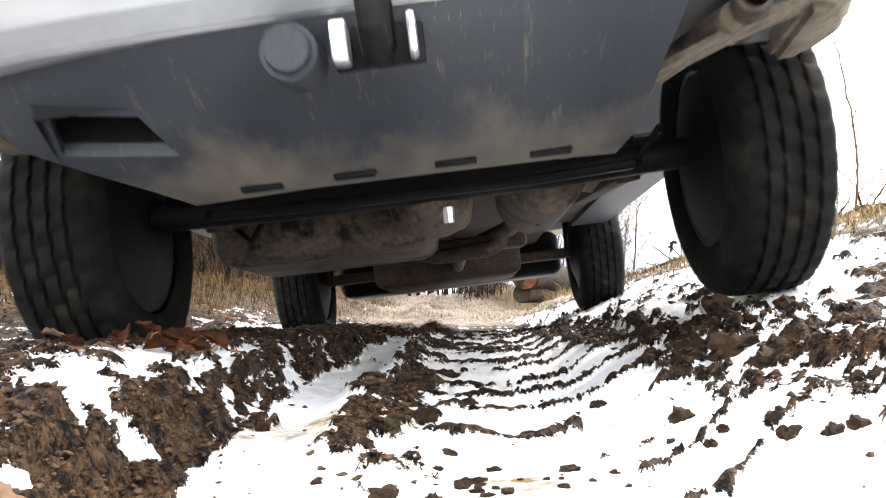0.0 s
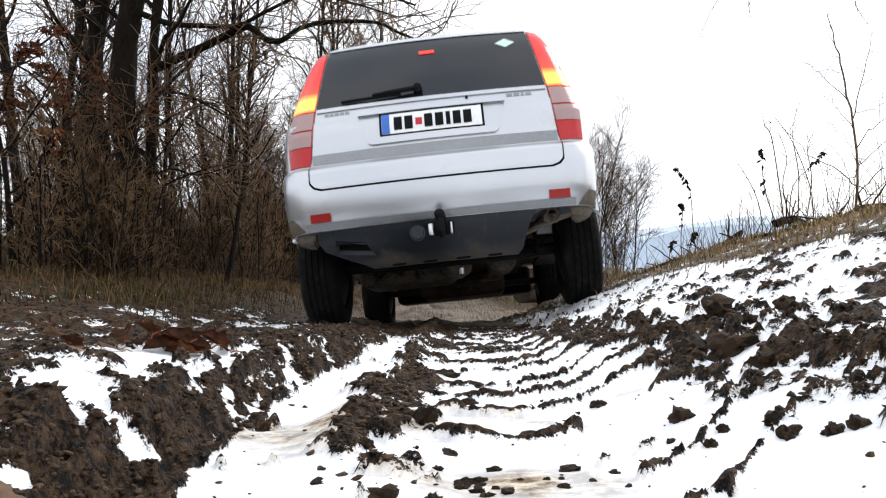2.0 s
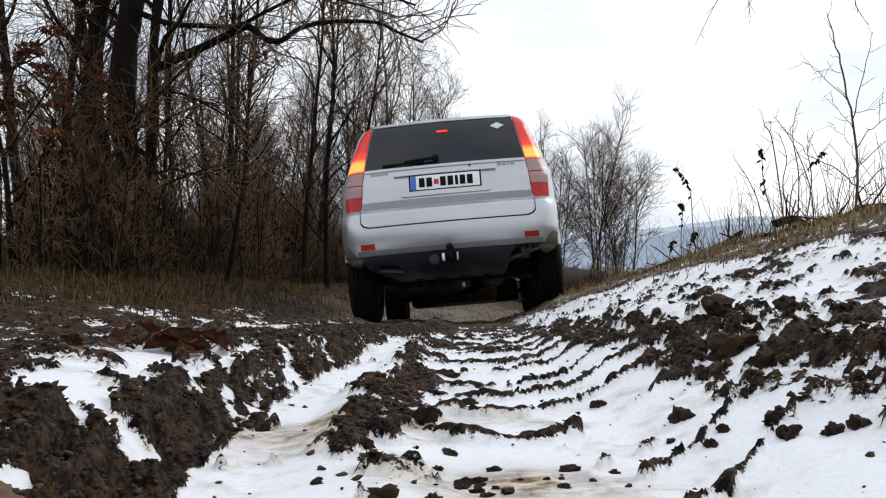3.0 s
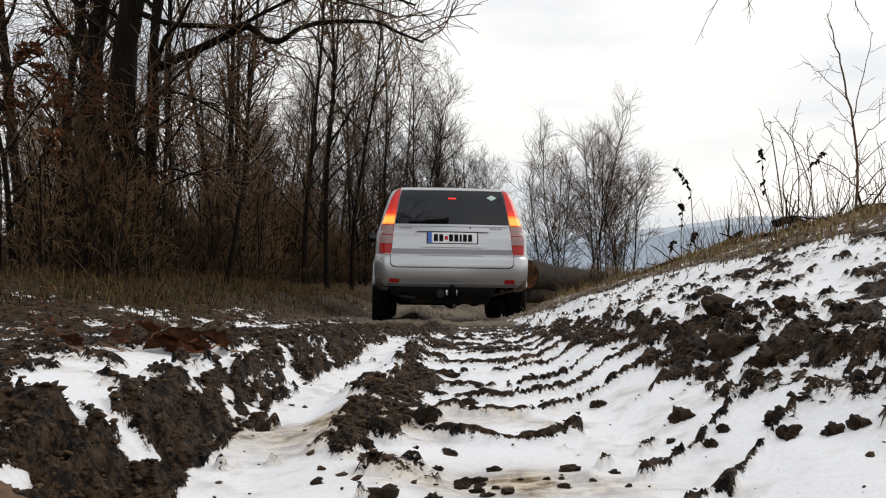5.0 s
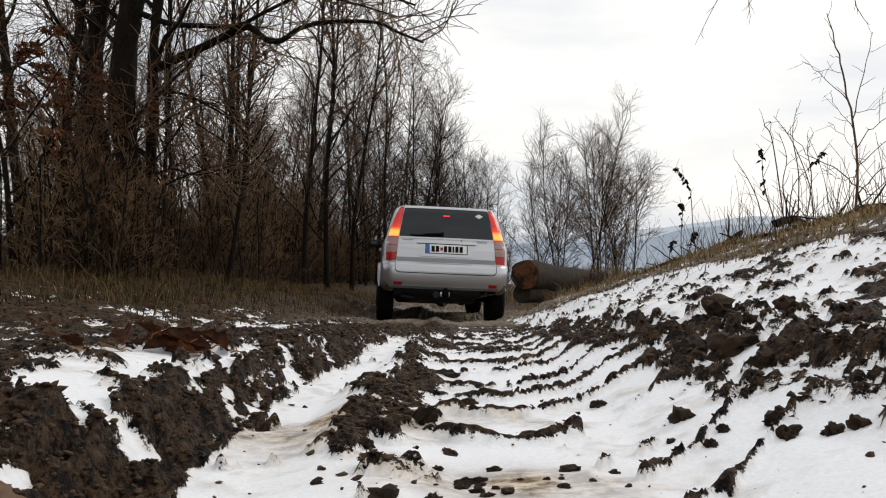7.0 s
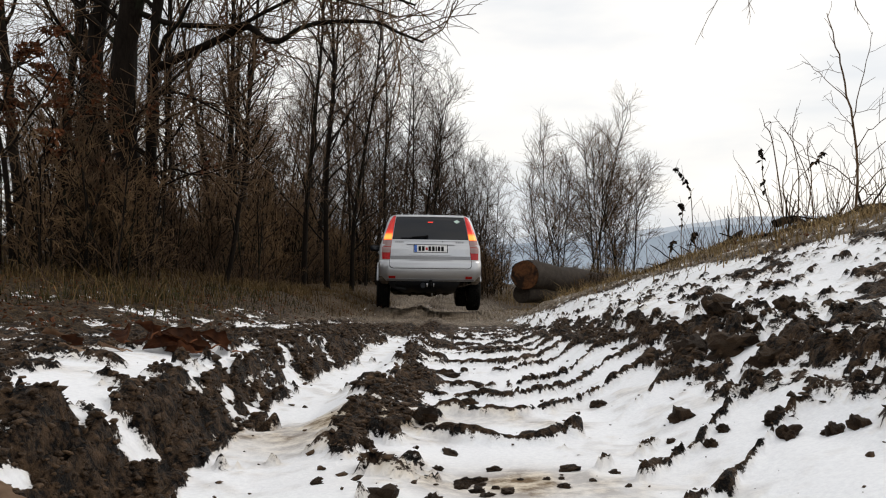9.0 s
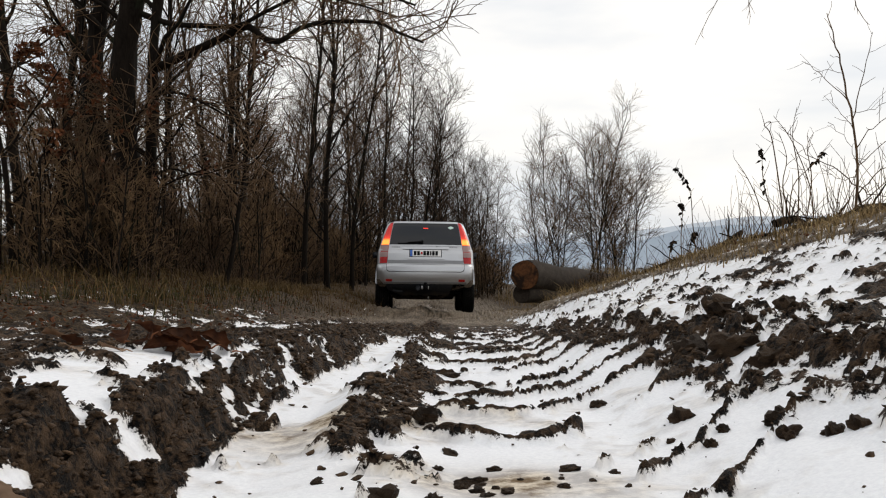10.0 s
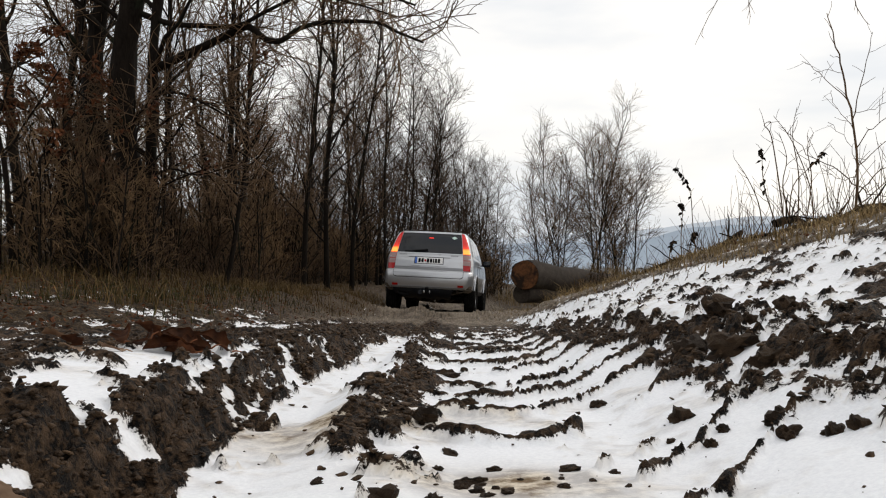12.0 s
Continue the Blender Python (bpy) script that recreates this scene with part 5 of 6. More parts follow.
def leaf_cards(rnd, spots, size, droop=0.5):
    """Small bent leaves, two facets each."""
    v, f = [], []
    for p in spots:
        s = size * rnd.uniform(0.6, 1.3)
        a = Vector((rnd.gauss(0, 1), rnd.gauss(0, 1), rnd.gauss(-droop, 0.5))).normalized()
        b = a.orthogonal().normalized()
        b.rotate(Matrix.Rotation(rnd.uniform(0, 6.28), 3, a))
        c = a.cross(b)
        n = len(v)
        for q in (p, p + a * s * 0.45 + b * s * 0.30 + c * s * 0.12, p + a * s, p + a * s * 0.5 - b * s * 0.30 + c * s * 0.12, p + a * s * 0.5 - c * s * 0.08):
            v.append(q[:])
        f += [(n, n + 1, n + 4), (n + 1, n + 2, n + 4), (n + 2, n + 3, n + 4), (n + 3, n, n + 4)]
    return v, f


def build_young_oaks():
    """Young oaks that keep their rusty leaves over winter."""
    rnd = random.Random(31)
    for n, (x, y, tall, amount) in enumerate(((-3.52, 7.0, 2.5, 1700), (-3.35, 7.6, 1.5, 420), (-3.0, 8.2, 1.7, 260), (-2.3, 8.8, 2.6, 120))):
        root = make_tree("young_oak", 300 + n, tall, 0.03, 16, 5, 4, 58, 1.1, 0.25, lean=0.08, label="young oak with rusty withered leaves", category="tree", group="young oaks", split=True)
        root.matrix_basis = pose(x, y, height(x, y) - 0.03)
        rnd2 = random.Random(50 + n)
        crown = [c for c in root.children if c.name.startswith("crown")][0]
        pool = [v.co.copy() for v in crown.data.vertices]
        pool = [p for p in pool if p.z > 0.40 * tall]
        hearts = [rnd2.choice(pool) for k in range(22)]
        pool = [p for p in pool if min((p - h).length for h in hearts) < 0.13]
        spots = [rnd2.choice(pool) for k in range(amount)]
        v, f = leaf_cards(rnd2, spots, 0.055)
        lv = new("withered_leaves", mesh_of("withered_leaves", v, f, DEAD_LEAF, False))
        lv.parent = root
        tagged(lv, "rusty brown withered oak leaves", kind="stuff")


build_forest()
build_old_tree()
build_young_oaks()


# ---- shrubs, grass, dead stalks ----
def build_shrubs():
    rnd = random.Random(77)
    kinds = [make_tree("shrub", 400 + k, 0.85 + 0.18 * k, 0.009, 8, 4, 3, 40, 0.5, 0.12, stems=7, twig_mat=TWIG_RED if k % 2 else TWIG,
                       label="leafless brown thicket shrub on the wood's edge", category="shrub", group="thicket shrubs") for k in range(4)]
    spots = []
    while len(spots) < 150:
        y = rnd.uniform(6.2, 44)
        line = float(np.interp(y, [6, 9, 12, 18, 30], [-2.5, -2.7, -2.7, -2.9, -2.3]))
        x = line - abs(rnd.gauss(0, 0.16)) * y
        if x > -0.58 * y:
            spots.append((x, y, rnd.uniform(0.6, 1.15)))
    spots += [(1.2, 27, 1.2), (1.5, 29, 1.3), (1.0, 30, 1.3), (1.7, 32, 1.4), (1.4, 34, 1.4), (2.0, 37, 1.6), (2.3, 41, 1.6), (1.7, 31, 1.3), (1.3, 33, 1.5), (2.9, 48, 1.8), (3.3, 23.0, 0.9), (4.4, 23.5, 1.0), (5.0, 24, 0.9)]
    for k in range(70):                  # thicket deeper in the wood
        y = rnd.uniform(17, 46)
        spots.append((float(np.interp(y, [17, 30, 46], [-3.4, -2.4, -0.9])) - abs(rnd.gauss(0, 0.11)) * y, y, rnd.uniform(1.2, 2.0)))
    spots += [(2.45, 16.2, 0.5), (3.0, 17.2, 0.55), (2.8, 16.6, 0.45), (3.5, 18.2, 0.6), (2.2, 15.6, 0.35)]
    for n, (x, y, s) in enumerate(spots):
        src = kinds[n % 4]
        m = pose(x, y, height(x, y) - 0.03, 0, 0, rnd.uniform(0, 360))
        ob = src if n < 4 else copy_thing(src, m)
        ob.matrix_basis = m
        ob.scale = (s, s, s * rnd.uniform(0.8, 1.1))


def build_clearing_trees():
    """Slender bare trees beside the felled logs."""
    rnd = random.Random(8)
    for n, (x, y, tall, stems) in enumerate(((4.05, 24.0, 4.6, 3), (3.2, 24.4, 4.3, 3), (4.75, 24.4, 4.0, 3), (5.4, 25.0, 3.3, 3), (2.65, 25.2, 3.6, 2))):
        t = make_tree("slender_tree", 500 + n, tall, 0.026, 19, 7, 4, 40, 1.7, 0.14, stems=stems, lean=0.0, label="slender bare tree with fine upswept twigs", group="trees by the felled logs", split=True)
        t.matrix_basis = pose(x, y, height(x, y) - 0.05, 0, 0, rnd.uniform(0, 360))


def grass_mesh(rnd, roots, tall, width, lean=0.5):
    v, f = [], []
    for p in roots:
        h, a = tall * rnd.uniform(0.4, 1.25), rnd.uniform(0, 6.28)
        bend_by = h * rnd.uniform(0.2, lean + 0.9)
        d, s = Vector((math.cos(a), math.sin(a), 0)), Vector((-math.sin(a), math.cos(a), 0)) * width * rnd.uniform(0.6, 1.3)
        n = len(v)
        m1, m2 = p + d * bend_by * 0.3 + Vector((0, 0, h * 0.6)), p + d * bend_by + Vector((0, 0, h * rnd.uniform(0.75, 1.0)))
        v += [(p - s)[:], (p + s)[:], (m1 + s * 0.7)[:], (m1 - s * 0.7)[:], m2[:]]
        f += [(n, n + 1, n + 2, n + 3), (n + 3, n + 2, n + 4)]
    return v, f


DRY_GRASS = surface("dry_grass", (0.022, 0.014, 0.006), (0.165, 0.108, 0.048), 3, 0.85, bump=0, per_island=0.5, spec=0.05)
STRAW = surface("pale_straw", (0.055, 0.036, 0.016), (0.32, 0.225, 0.115), 3, 0.85, bump=0, per_island=0.5, spec=0.05)
GREEN_GRASS = surface("faded_green_grass", (0.010, 0.010, 0.004), (0.050, 0.046, 0.018), 3, 0.85, bump=0, per_island=0.4, spec=0.05)


def heights(xs, ys):
    return ground_fields(np.array(xs), np.array(ys))[0] + EYE_Z


def scatter(rnd, count, place):
    xy = [place(rnd) for k in range(count)]
    zs = heights([p[0] for p in xy], [p[1] for p in xy])
    return [Vector((x, y, z - 0.01)) for (x, y), z in zip(xy, zs)]


def build_grass():
    rnd = random.Random(90)

    def clumped(boxes, spread_by):
        seeds = []
        for x0, x1, y0, y1, n in boxes:
            seeds += [(rnd.uniform(x0, x1), rnd.uniform(y0, y1)) for k in range(n)]
        return lambda r: (lambda c: (c[0] + r.gauss(0, spread_by), c[1] + r.gauss(0, spread_by)))(r.choice(seeds))
    for name, count, boxes, tall, width, mat, label in (
            ("dry_grass", 15000, [(-6, -2.2, 6, 14, 200), (-6, -2.3, 9, 24, 220), (-3.4, -1.5, 4.5, 9, 60), (-2.6, -1.2, 9, 20, 130)], 0.15, 0.003, DRY_GRASS, "matted dry yellow-brown grass under the trees"),
            ("green_grass", 6500, [(-4.5, -1.4, 3.5, 9, 120), (-4, -1.9, 9, 18, 60)], 0.09, 0.0028, GREEN_GRASS, "faded green grass at the wood's edge"),
            ("crest_grass", 9000, [(1.28, 2.2, 2.4, 5, 150), (1.0, 2.2, 4.5, 9, 170), (0.8, 2.4, 9, 16, 90)], 0.06, 0.0028, STRAW, "short dry grass on the bank's crest"),
            ("tall_dry_grass", 4200, [(1.6, 5.5, 15.0, 24, 90), (1.9, 3.2, 11, 15.5, 50)], 0.38, 0.005, STRAW, "tall dry grass around the felled logs")):
        v, f = grass_mesh(rnd, scatter(rnd, count, clumped(boxes, 0.16)), tall, width)
        tagged(new(name, mesh_of(name, v, f, mat, False)), label, "grass", kind="stuff")
    # fallen leaves and litter on the ground
    roots = scatter(rnd, 9500, clumped([(-3.5, -1.2, 2.6, 8, 320), (-5, -2, 6, 14, 150), (1.3, 2.2, 3, 9, 90), (-2.6, -1.1, 8, 19, 170), (1.25, 1.9, 9, 15, 70)], 0.10))
    v, f = leaf_cards(rnd, [p + Vector((0, 0, 0.012)) for p in roots], 0.024, droop=0.1)
    tagged(new("fallen_leaves", mesh_of("fallen_leaves", v, f, DEAD_LEAF, False)), "scattered brown fallen leaves on the ground", "leaves", kind="stuff")
    stalks = []
    for p in scatter(rnd, 300, clumped([(1.62, 2.15, 3.6, 7.5, 60)], 0.09)):
        stalks.append(bough(rnd, p, Vector((rnd.gauss(0, 0.3), rnd.gauss(0, 0.3), 1)), rnd.uniform(0.06, 0.42), 0.0022, 0.001, 4, 0.13, -0.02))
    v, f = tube_arrays(stalks, 3)
    tagged(new("dry_stalks", mesh_of("dry_stalks", v, f, TWIG)), "thin dry stalks standing along the bank's crest", "stalks", kind="stuff")
    # thin dead stems and brambles
    stems = []
    for p in scatter(rnd, 900, clumped([(-5.5, -2.0, 5.5, 12, 220), (-5.5, -2.4, 10, 24, 200)], 0.2)):
        stems.append(bough(rnd, p, Vector((rnd.gauss(0, 0.35), rnd.gauss(0, 0.35), 1)), rnd.uniform(0.25, 0.8), 0.004, 0.0015, 5, 0.16, -0.05))
    v, f = tube_arrays(stems, 3)
    tagged(new("dead_stems", mesh_of("dead_stems", v, f, TWIG_DARK)), "tangle of thin reddish-brown dead stems and brambles", "brushwood", kind="stuff")


def build_crest_plants():
    rnd = random.Random(12)
    root = tagged(empty("sapling"), "thin bare sapling on the bank's crest", "sapling")
    for n, (pts, r) in enumerate(SAPLING):
        m = len(pts)
        line = smooth_line(pts, [max(0.62 * r * (1 - 0.75 * i / (m - 1)), 0.0012) for i in range(m)], 4)
        line[0][:] = [p + Vector((rnd.gauss(0, 0.004), rnd.gauss(0, 0.004), rnd.gauss(0, 0.004))) if i else p for i, p in enumerate(line[0])]
        if n == 0:
            line[0][0].z = height(*line[0][0].xy) - 0.05
        twigs = sprout(rnd, line, 4 if n else 7, 48, 0.12, 0.0020, 0.001, 3, 0.15, 0.02, 0.25, 0.3)
        v, f = tube_arrays([line], 6)
        w, g = tube_arrays(twigs, 3)
        br = new("stem" if n == 0 else "branch", mesh_of("branch", v + w, f + [tuple(i + len(v) for i in q) for q in g], TWIG))
        br.parent = root
    for n, pts in enumerate(WEED_STEMS + DROOPING_STEMS):
        drooping = n >= len(WEED_STEMS)
        plant = tagged(empty("dead_weed"), "drooping dead weed with dark withered leaves" if drooping else "thin dry weed stalk on the crest", "weed", "dead weeds on the crest")
        m = len(pts)
        line = smooth_line(pts, [0.0045 * (1 - 0.7 * i / (m - 1)) for i in range(m)], 4)
        line[0][0].z = height(*line[0][0].xy) - 0.03
        v, f = tube_arrays([line] + sprout(rnd, line, 5, 40, 0.12, 0.002, 0.001, 3, 0.15, 0.0, 0.3, 0.3), 4)
        st = new("stalk", mesh_of("stalk", v, f, TWIG))
        st.parent = plant
        if drooping or n in (1, 6):
            spots = []
            for k in range(40 if drooping else 22):
                x = (1 - 0.55 * rnd.random() ** 1.7) * (len(line[0]) - 1) * 0.999
                i = int(x)
                spots.append(line[0][i].lerp(line[0][i + 1], x - i))
            v, f = leaf_cards(rnd, spots, 0.034, droop=1.6)
            lv = new("withered_leaves", mesh_of("withered_leaves", v, f, BARK, False))
            lv.parent = plant
    loose = []
    for k in range(16):
        x, y, a, ln = rnd.uniform(1.62, 2.0), rnd.uniform(3.7, 6.6), rnd.uniform(0, 3.14), rnd.uniform(0.18, 0.5)
        loose.append(([(x, y, 0.0), (x + 0.5 * ln * math.cos(a), y + 0.5 * ln * math.sin(a), 0.03), (x + ln * math.cos(a), y + ln * math.sin(a), 0.0)], rnd.uniform(0.007, 0.020)))
    for n, (pts, r) in enumerate([(p, q * 1.1) for p, q in CREST_STICKS] + loose):
        m = len(pts)
        line = smooth_line(pts, [r, r * 0.9, r * 0.55], 4)
        for i, p in enumerate(line[0]):
            p.z = max(p.z + 0.01, height(p.x, p.y) + r * 0.7)
        v, f = tube_arrays([line] + sprout(rnd, line, 3, 45, 0.25, r * 0.3, 0.003, 4, 0.12, 0.02, 0.3, 0.3), 9)
        v = [(x + 0.003 * math.sin(90 * z), y + 0.003 * math.sin(80 * x), z + 0.003 * math.sin(85 * x + 40 * y)) for x, y, z in v]
        tagged(new("cut_branch", mesh_of("cut_branch", v, f, BARK)), "dark cut branch lying on the crest of the bank", "branch", "cut branches on the crest")
    for k in range(26):
        x, y = rnd.uniform(1.65, 2.15), rnd.uniform(3.9, 6.3)
        bm = bmesh.new()
        w = rnd.uniform(0.02, 0.07)
        add_box(bm, (0, 0, 0), (w * 2, w * 0.7, w * 0.35), w * 0.1)
        for v in bm.verts:
            v.co += Vector((rnd.gauss(0, 0.12), rnd.gauss(0, 0.1), rnd.gauss(0, 0.1))) * w
        chip = part("wood_chip", bm, DEAD_LEAF if k % 2 else BARK)
        chip.matrix_basis = pose(x, y, height(x, y) + w * 0.1, rnd.uniform(-20, 20), rnd.uniform(-20, 20), rnd.uniform(0, 360))
        tagged(chip, "broken piece of bark and wood on the crest", "wood chip", "wood chips on the crest")


# ---- felled logs ----
def build_logs():
    SAWN = surface("sawn_end", (0.045, 0.018, 0.009), (0.20, 0.085, 0.034), 6, 0.8, bump=0.4, spots=(0.02, 0.012, 0.008), spot_scale=4, spot_from=0.45, spot_to=0.6, spec=0.1)
    LOG_BARK = surface("log_bark", (0.014, 0.011, 0.009), (0.062, 0.050, 0.040), 7, 0.9, bump=0.6, fine=50, stretch=(1, 0.4, 1), spec=0.1)
    rnd = random.Random(3)
    for (x0, y0, z0, r0), (x1, y1, z1, r1), label in (((1.44, 15.0, -0.16, 0.265), (5.3, 22.6, -0.68, 0.15), "thick felled log with a reddish sawn end"),
                                                    ((1.40, 15.15, -0.50, 0.175), (5.0, 22.0, -0.85, 0.13), "mossy lower log under the felled log")):
        a, b = Vector((x0, y0, z0)), Vector((x1, y1, z1))
        root = tagged(empty("felled_log", Matrix.Translation(a)), label, "log", "felled logs")
        n = 22
        pts = [(b - a) * (i / n) + Vector((0, 0, 0.02 * math.sin(i))) for i in range(n + 1)]
        rad = [(r0 + (r1 - r0) * i / n) * (1 + 0.03 * rnd.gauss(0, 1)) for i in range(n + 1)]
        v, f = tube_arrays([(pts, rad)], 20)
        v = [(x + 0.008 * math.sin(31 * z + 5 * y), y, z + 0.010 * math.sin(27 * x + 3 * y)) for x, y, z in v]
        bark = new("bark", mesh_of("bark", v, f, LOG_BARK))
        bark.parent = root
        d = (b - a).normalized()
        for k, (p, r, sgn) in enumerate(((pts[0], rad[0], -1), (pts[-1], rad[-1], 1))):
            bm = bmesh.new()
            side = d.orthogonal().normalized()
            up = d.cross(side)
            ring = lambda q, off: [p + d * (off * sgn) + (side * math.cos(t) + up * math.sin(t)) * q * (1 + 0.02 * math.sin(5 * t)) for t in np.linspace(0, 2 * math.pi, 28, endpoint=False)]
            add_loft(bm, [ring(r * 0.97, -0.02), ring(r * 0.95, 0.004), ring(r * 0.6, 0.010), ring(r * 0.25, 0.006)])
            bmesh.ops.recalc_face_normals(bm, faces=bm.faces)
            part("sawn_end", bm, SAWN if r0 > 0.2 else LOG_BARK, root, "weathered sawn face")


# ---- mud clods and leaves in the foreground ----
CLODS = [(0.28, 1.53, 0.018), (0.35, 1.25, 0.024), (0.43, 1.08, 0.024), (0.41, 1.01, 0.020), (-0.04, 1.08, 0.012), (-0.06, 0.84, 0.021), (-0.11, 0.78, 0.013), (-0.12, 0.70, 0.006), (-0.01, 0.85, 0.011), (0.34, 1.08, 0.012), (0.37, 1.12, 0.011), (0.31, 1.16, 0.009), (0.45, 0.98, 0.015), (0.47, 0.96, 0.016), (0.05, 1.70, 0.017), (0.01, 2.22, 0.028), (-0.03, 1.32, 0.022), (-0.07, 1.19, 0.018), (-0.10, 1.11, 0.015), (0.59, 1.82, 0.039), (0.58, 1.91, 0.024), (0.54, 2.07, 0.034), (0.55, 2.41, 0.037), (0.60, 1.66, 0.027), (0.67, 1.66, 0.027), (0.52, 1.52, 0.044), (0.49, 1.65, 0.042), (0.52, 1.34, 0.034), (0.67, 1.44, 0.018)]


def clod_shape(rnd, level=2):
    bm = bmesh.new()
    bmesh.ops.create_icosphere(bm, subdivisions=level, radius=1.0)
    o = Vector((rnd.uniform(0, 50), rnd.uniform(0, 50), rnd.uniform(0, 50)))
    for v in bm.verts:
        p = v.co.copy()
        v.co = p * (0.80 + 0.45 * noise.noise(p * 1.2 + o) + 0.36 * noise.noise(p * 3.1 + o) + 0.26 * noise.noise(p * 8 + o))
        v.co.z *= 0.72
    return bm


def build_clods():
    rnd = random.Random(64)
    shapes = []
    for k in range(6):
        ob = part("mud_clod", clod_shape(rnd, 3), MUD)
        shapes.append(ob)
    for n, (x, y, r) in enumerate(CLODS):
        ob = shapes[n] if n < 6 else copy_thing(shapes[n % 6], Matrix())
        ob.matrix_basis = pose(x, y, height(x, y) + r * 0.10, rnd.uniform(-15, 15), rnd.uniform(-15, 15), rnd.uniform(0, 360))
        ob.scale = (r * rnd.uniform(0.8, 1.3), r * rnd.uniform(0.75, 1.05), r * rnd.uniform(0.85, 1.2))
        tagged(ob, "dark crumbly mud clod on the snow", "mud clod", "mud clods")
    for k in range(30):                  # small lumps in the trampled dirty snow
        x, y, r = rnd.gauss(0.06, 0.09), rnd.gauss(0.99, 0.05), rnd.uniform(0.004, 0.011)
        ob = copy_thing(shapes[k % 6], pose(x, y, height(x, y) + r * 0.1, rnd.uniform(-15, 15), rnd.uniform(-15, 15), rnd.uniform(0, 360)))
        ob.scale = (r * rnd.uniform(0.9, 1.5), r, r * rnd.uniform(0.6, 0.9))
        tagged(ob, "small brown mud lump in dirty trampled snow", "mud clod", "mud clods")
    # countless crumbs of mud on the banks and ridges
    crumbs = []
    for k in range(8):
        bm = clod_shape(rnd, 1)
        for w in bm.verts:
            w.co *= rnd.uniform(0.72, 1.25)
        crumbs.append(([v.co.copy() for v in bm.verts], [tuple(v.index for v in f.verts) for f in bm.faces]))
        bm.free()
    tries = 60000
    gx = np.array([rnd.choice((rnd.gauss(-0.37, 0.07), rnd.gauss(-0.10, 0.05), rnd.gauss(0.60, 0.13), rnd.uniform(-1.1, 1.3), rnd.uniform(-0.85, -0.3), rnd.uniform(0.05, 0.5))) for k in range(tries)])
    gy = np.array([0.6 + 4.6 * rnd.random() ** 1.7 for k in range(tries)])
    z, snow = ground_fields(gx, gy)[:2]
    v, f, made = [], [], 0
    for x, y, h, s in zip(gx, gy, z, snow):
        if s > 0.40 and rnd.random() > 0.022:
            continue
        if made > 14000:
            break
        made += 1
        r = (0.0018 + 0.0095 * rnd.random() ** 2.8) * (1.0 if abs(x - 0.2) > 0.22 else 0.6) * min(1.0, 0.35 + 0.45 * y)
        co, fa = rnd.choice(crumbs)
        m = Matrix.Rotation(rnd.uniform(0, 6.28), 3, "Z") @ Matrix.Rotation(rnd.uniform(-0.6, 0.6), 3, "X")
        n = len(v)
        c = Vector((x, y, h + EYE_Z + r * 0.25))
        sx, sy, sz = r * rnd.uniform(0.6, 1.4), r * rnd.uniform(0.5, 1.1), r * rnd.uniform(0.4, 0.9)
        v += [(m @ Vector((p.x * sx, p.y * sy, p.z * sz)) + c)[:] for p in co]
        f += [tuple(i + n for i in q) for q in fa]
    tagged(new("mud_crumbs", mesh_of("mud_crumbs", v, f, MUD)), "countless dark mud crumbs on the rut's banks", "mud", kind="stuff")


def make_leaf(rnd, length, width, curl, mat, lobes=3):
    """A lobed dry leaf, curled along its midrib, with a stalk."""
    bm = bmesh.new()
    n, m = 22, 6
    rows = []
    for i in range(n + 1):
        t = i / n
        w = width * math.sin(math.pi * min(t * 0.96 + 0.04, 1)) ** 0.7 * (1 + 0.16 * math.sin(lobes * 2 * math.pi * t))
        row = []
        for j in range(-m, m + 1):
            u = j / m
            a = u * curl
            z = (1 - math.cos(a)) * w * 0.55 + 0.06 * length * math.sin(2.2 * t + 0.4) + 0.012 * length * math.sin(9 * t + 5 * u) + 0.01 * length * rnd.gauss(0, 0.4)
            row.append(bm.verts.new((math.sin(a) / max(curl, 0.01) * w, (t - 0.5) * length, z)))
        rows.append(row)
    for a, b in zip(rows, rows[1:]):
        for k in range(2 * m):
            bm.faces.new((a[k], a[k + 1], b[k + 1], b[k]))
    bmesh.ops.solidify(bm, geom=list(bm.faces), thickness=0.0012)
    add_tube(bm, [(0, -0.5 * length, rows[0][m].co.z), (0.004, -0.62 * length, rows[0][m].co.z + 0.005), (0.012, -0.75 * length, rows[0][m].co.z + 0.004)], [0.0018, 0.0014, 0.001], 5)
    return part("dead_leaf", bm, mat)


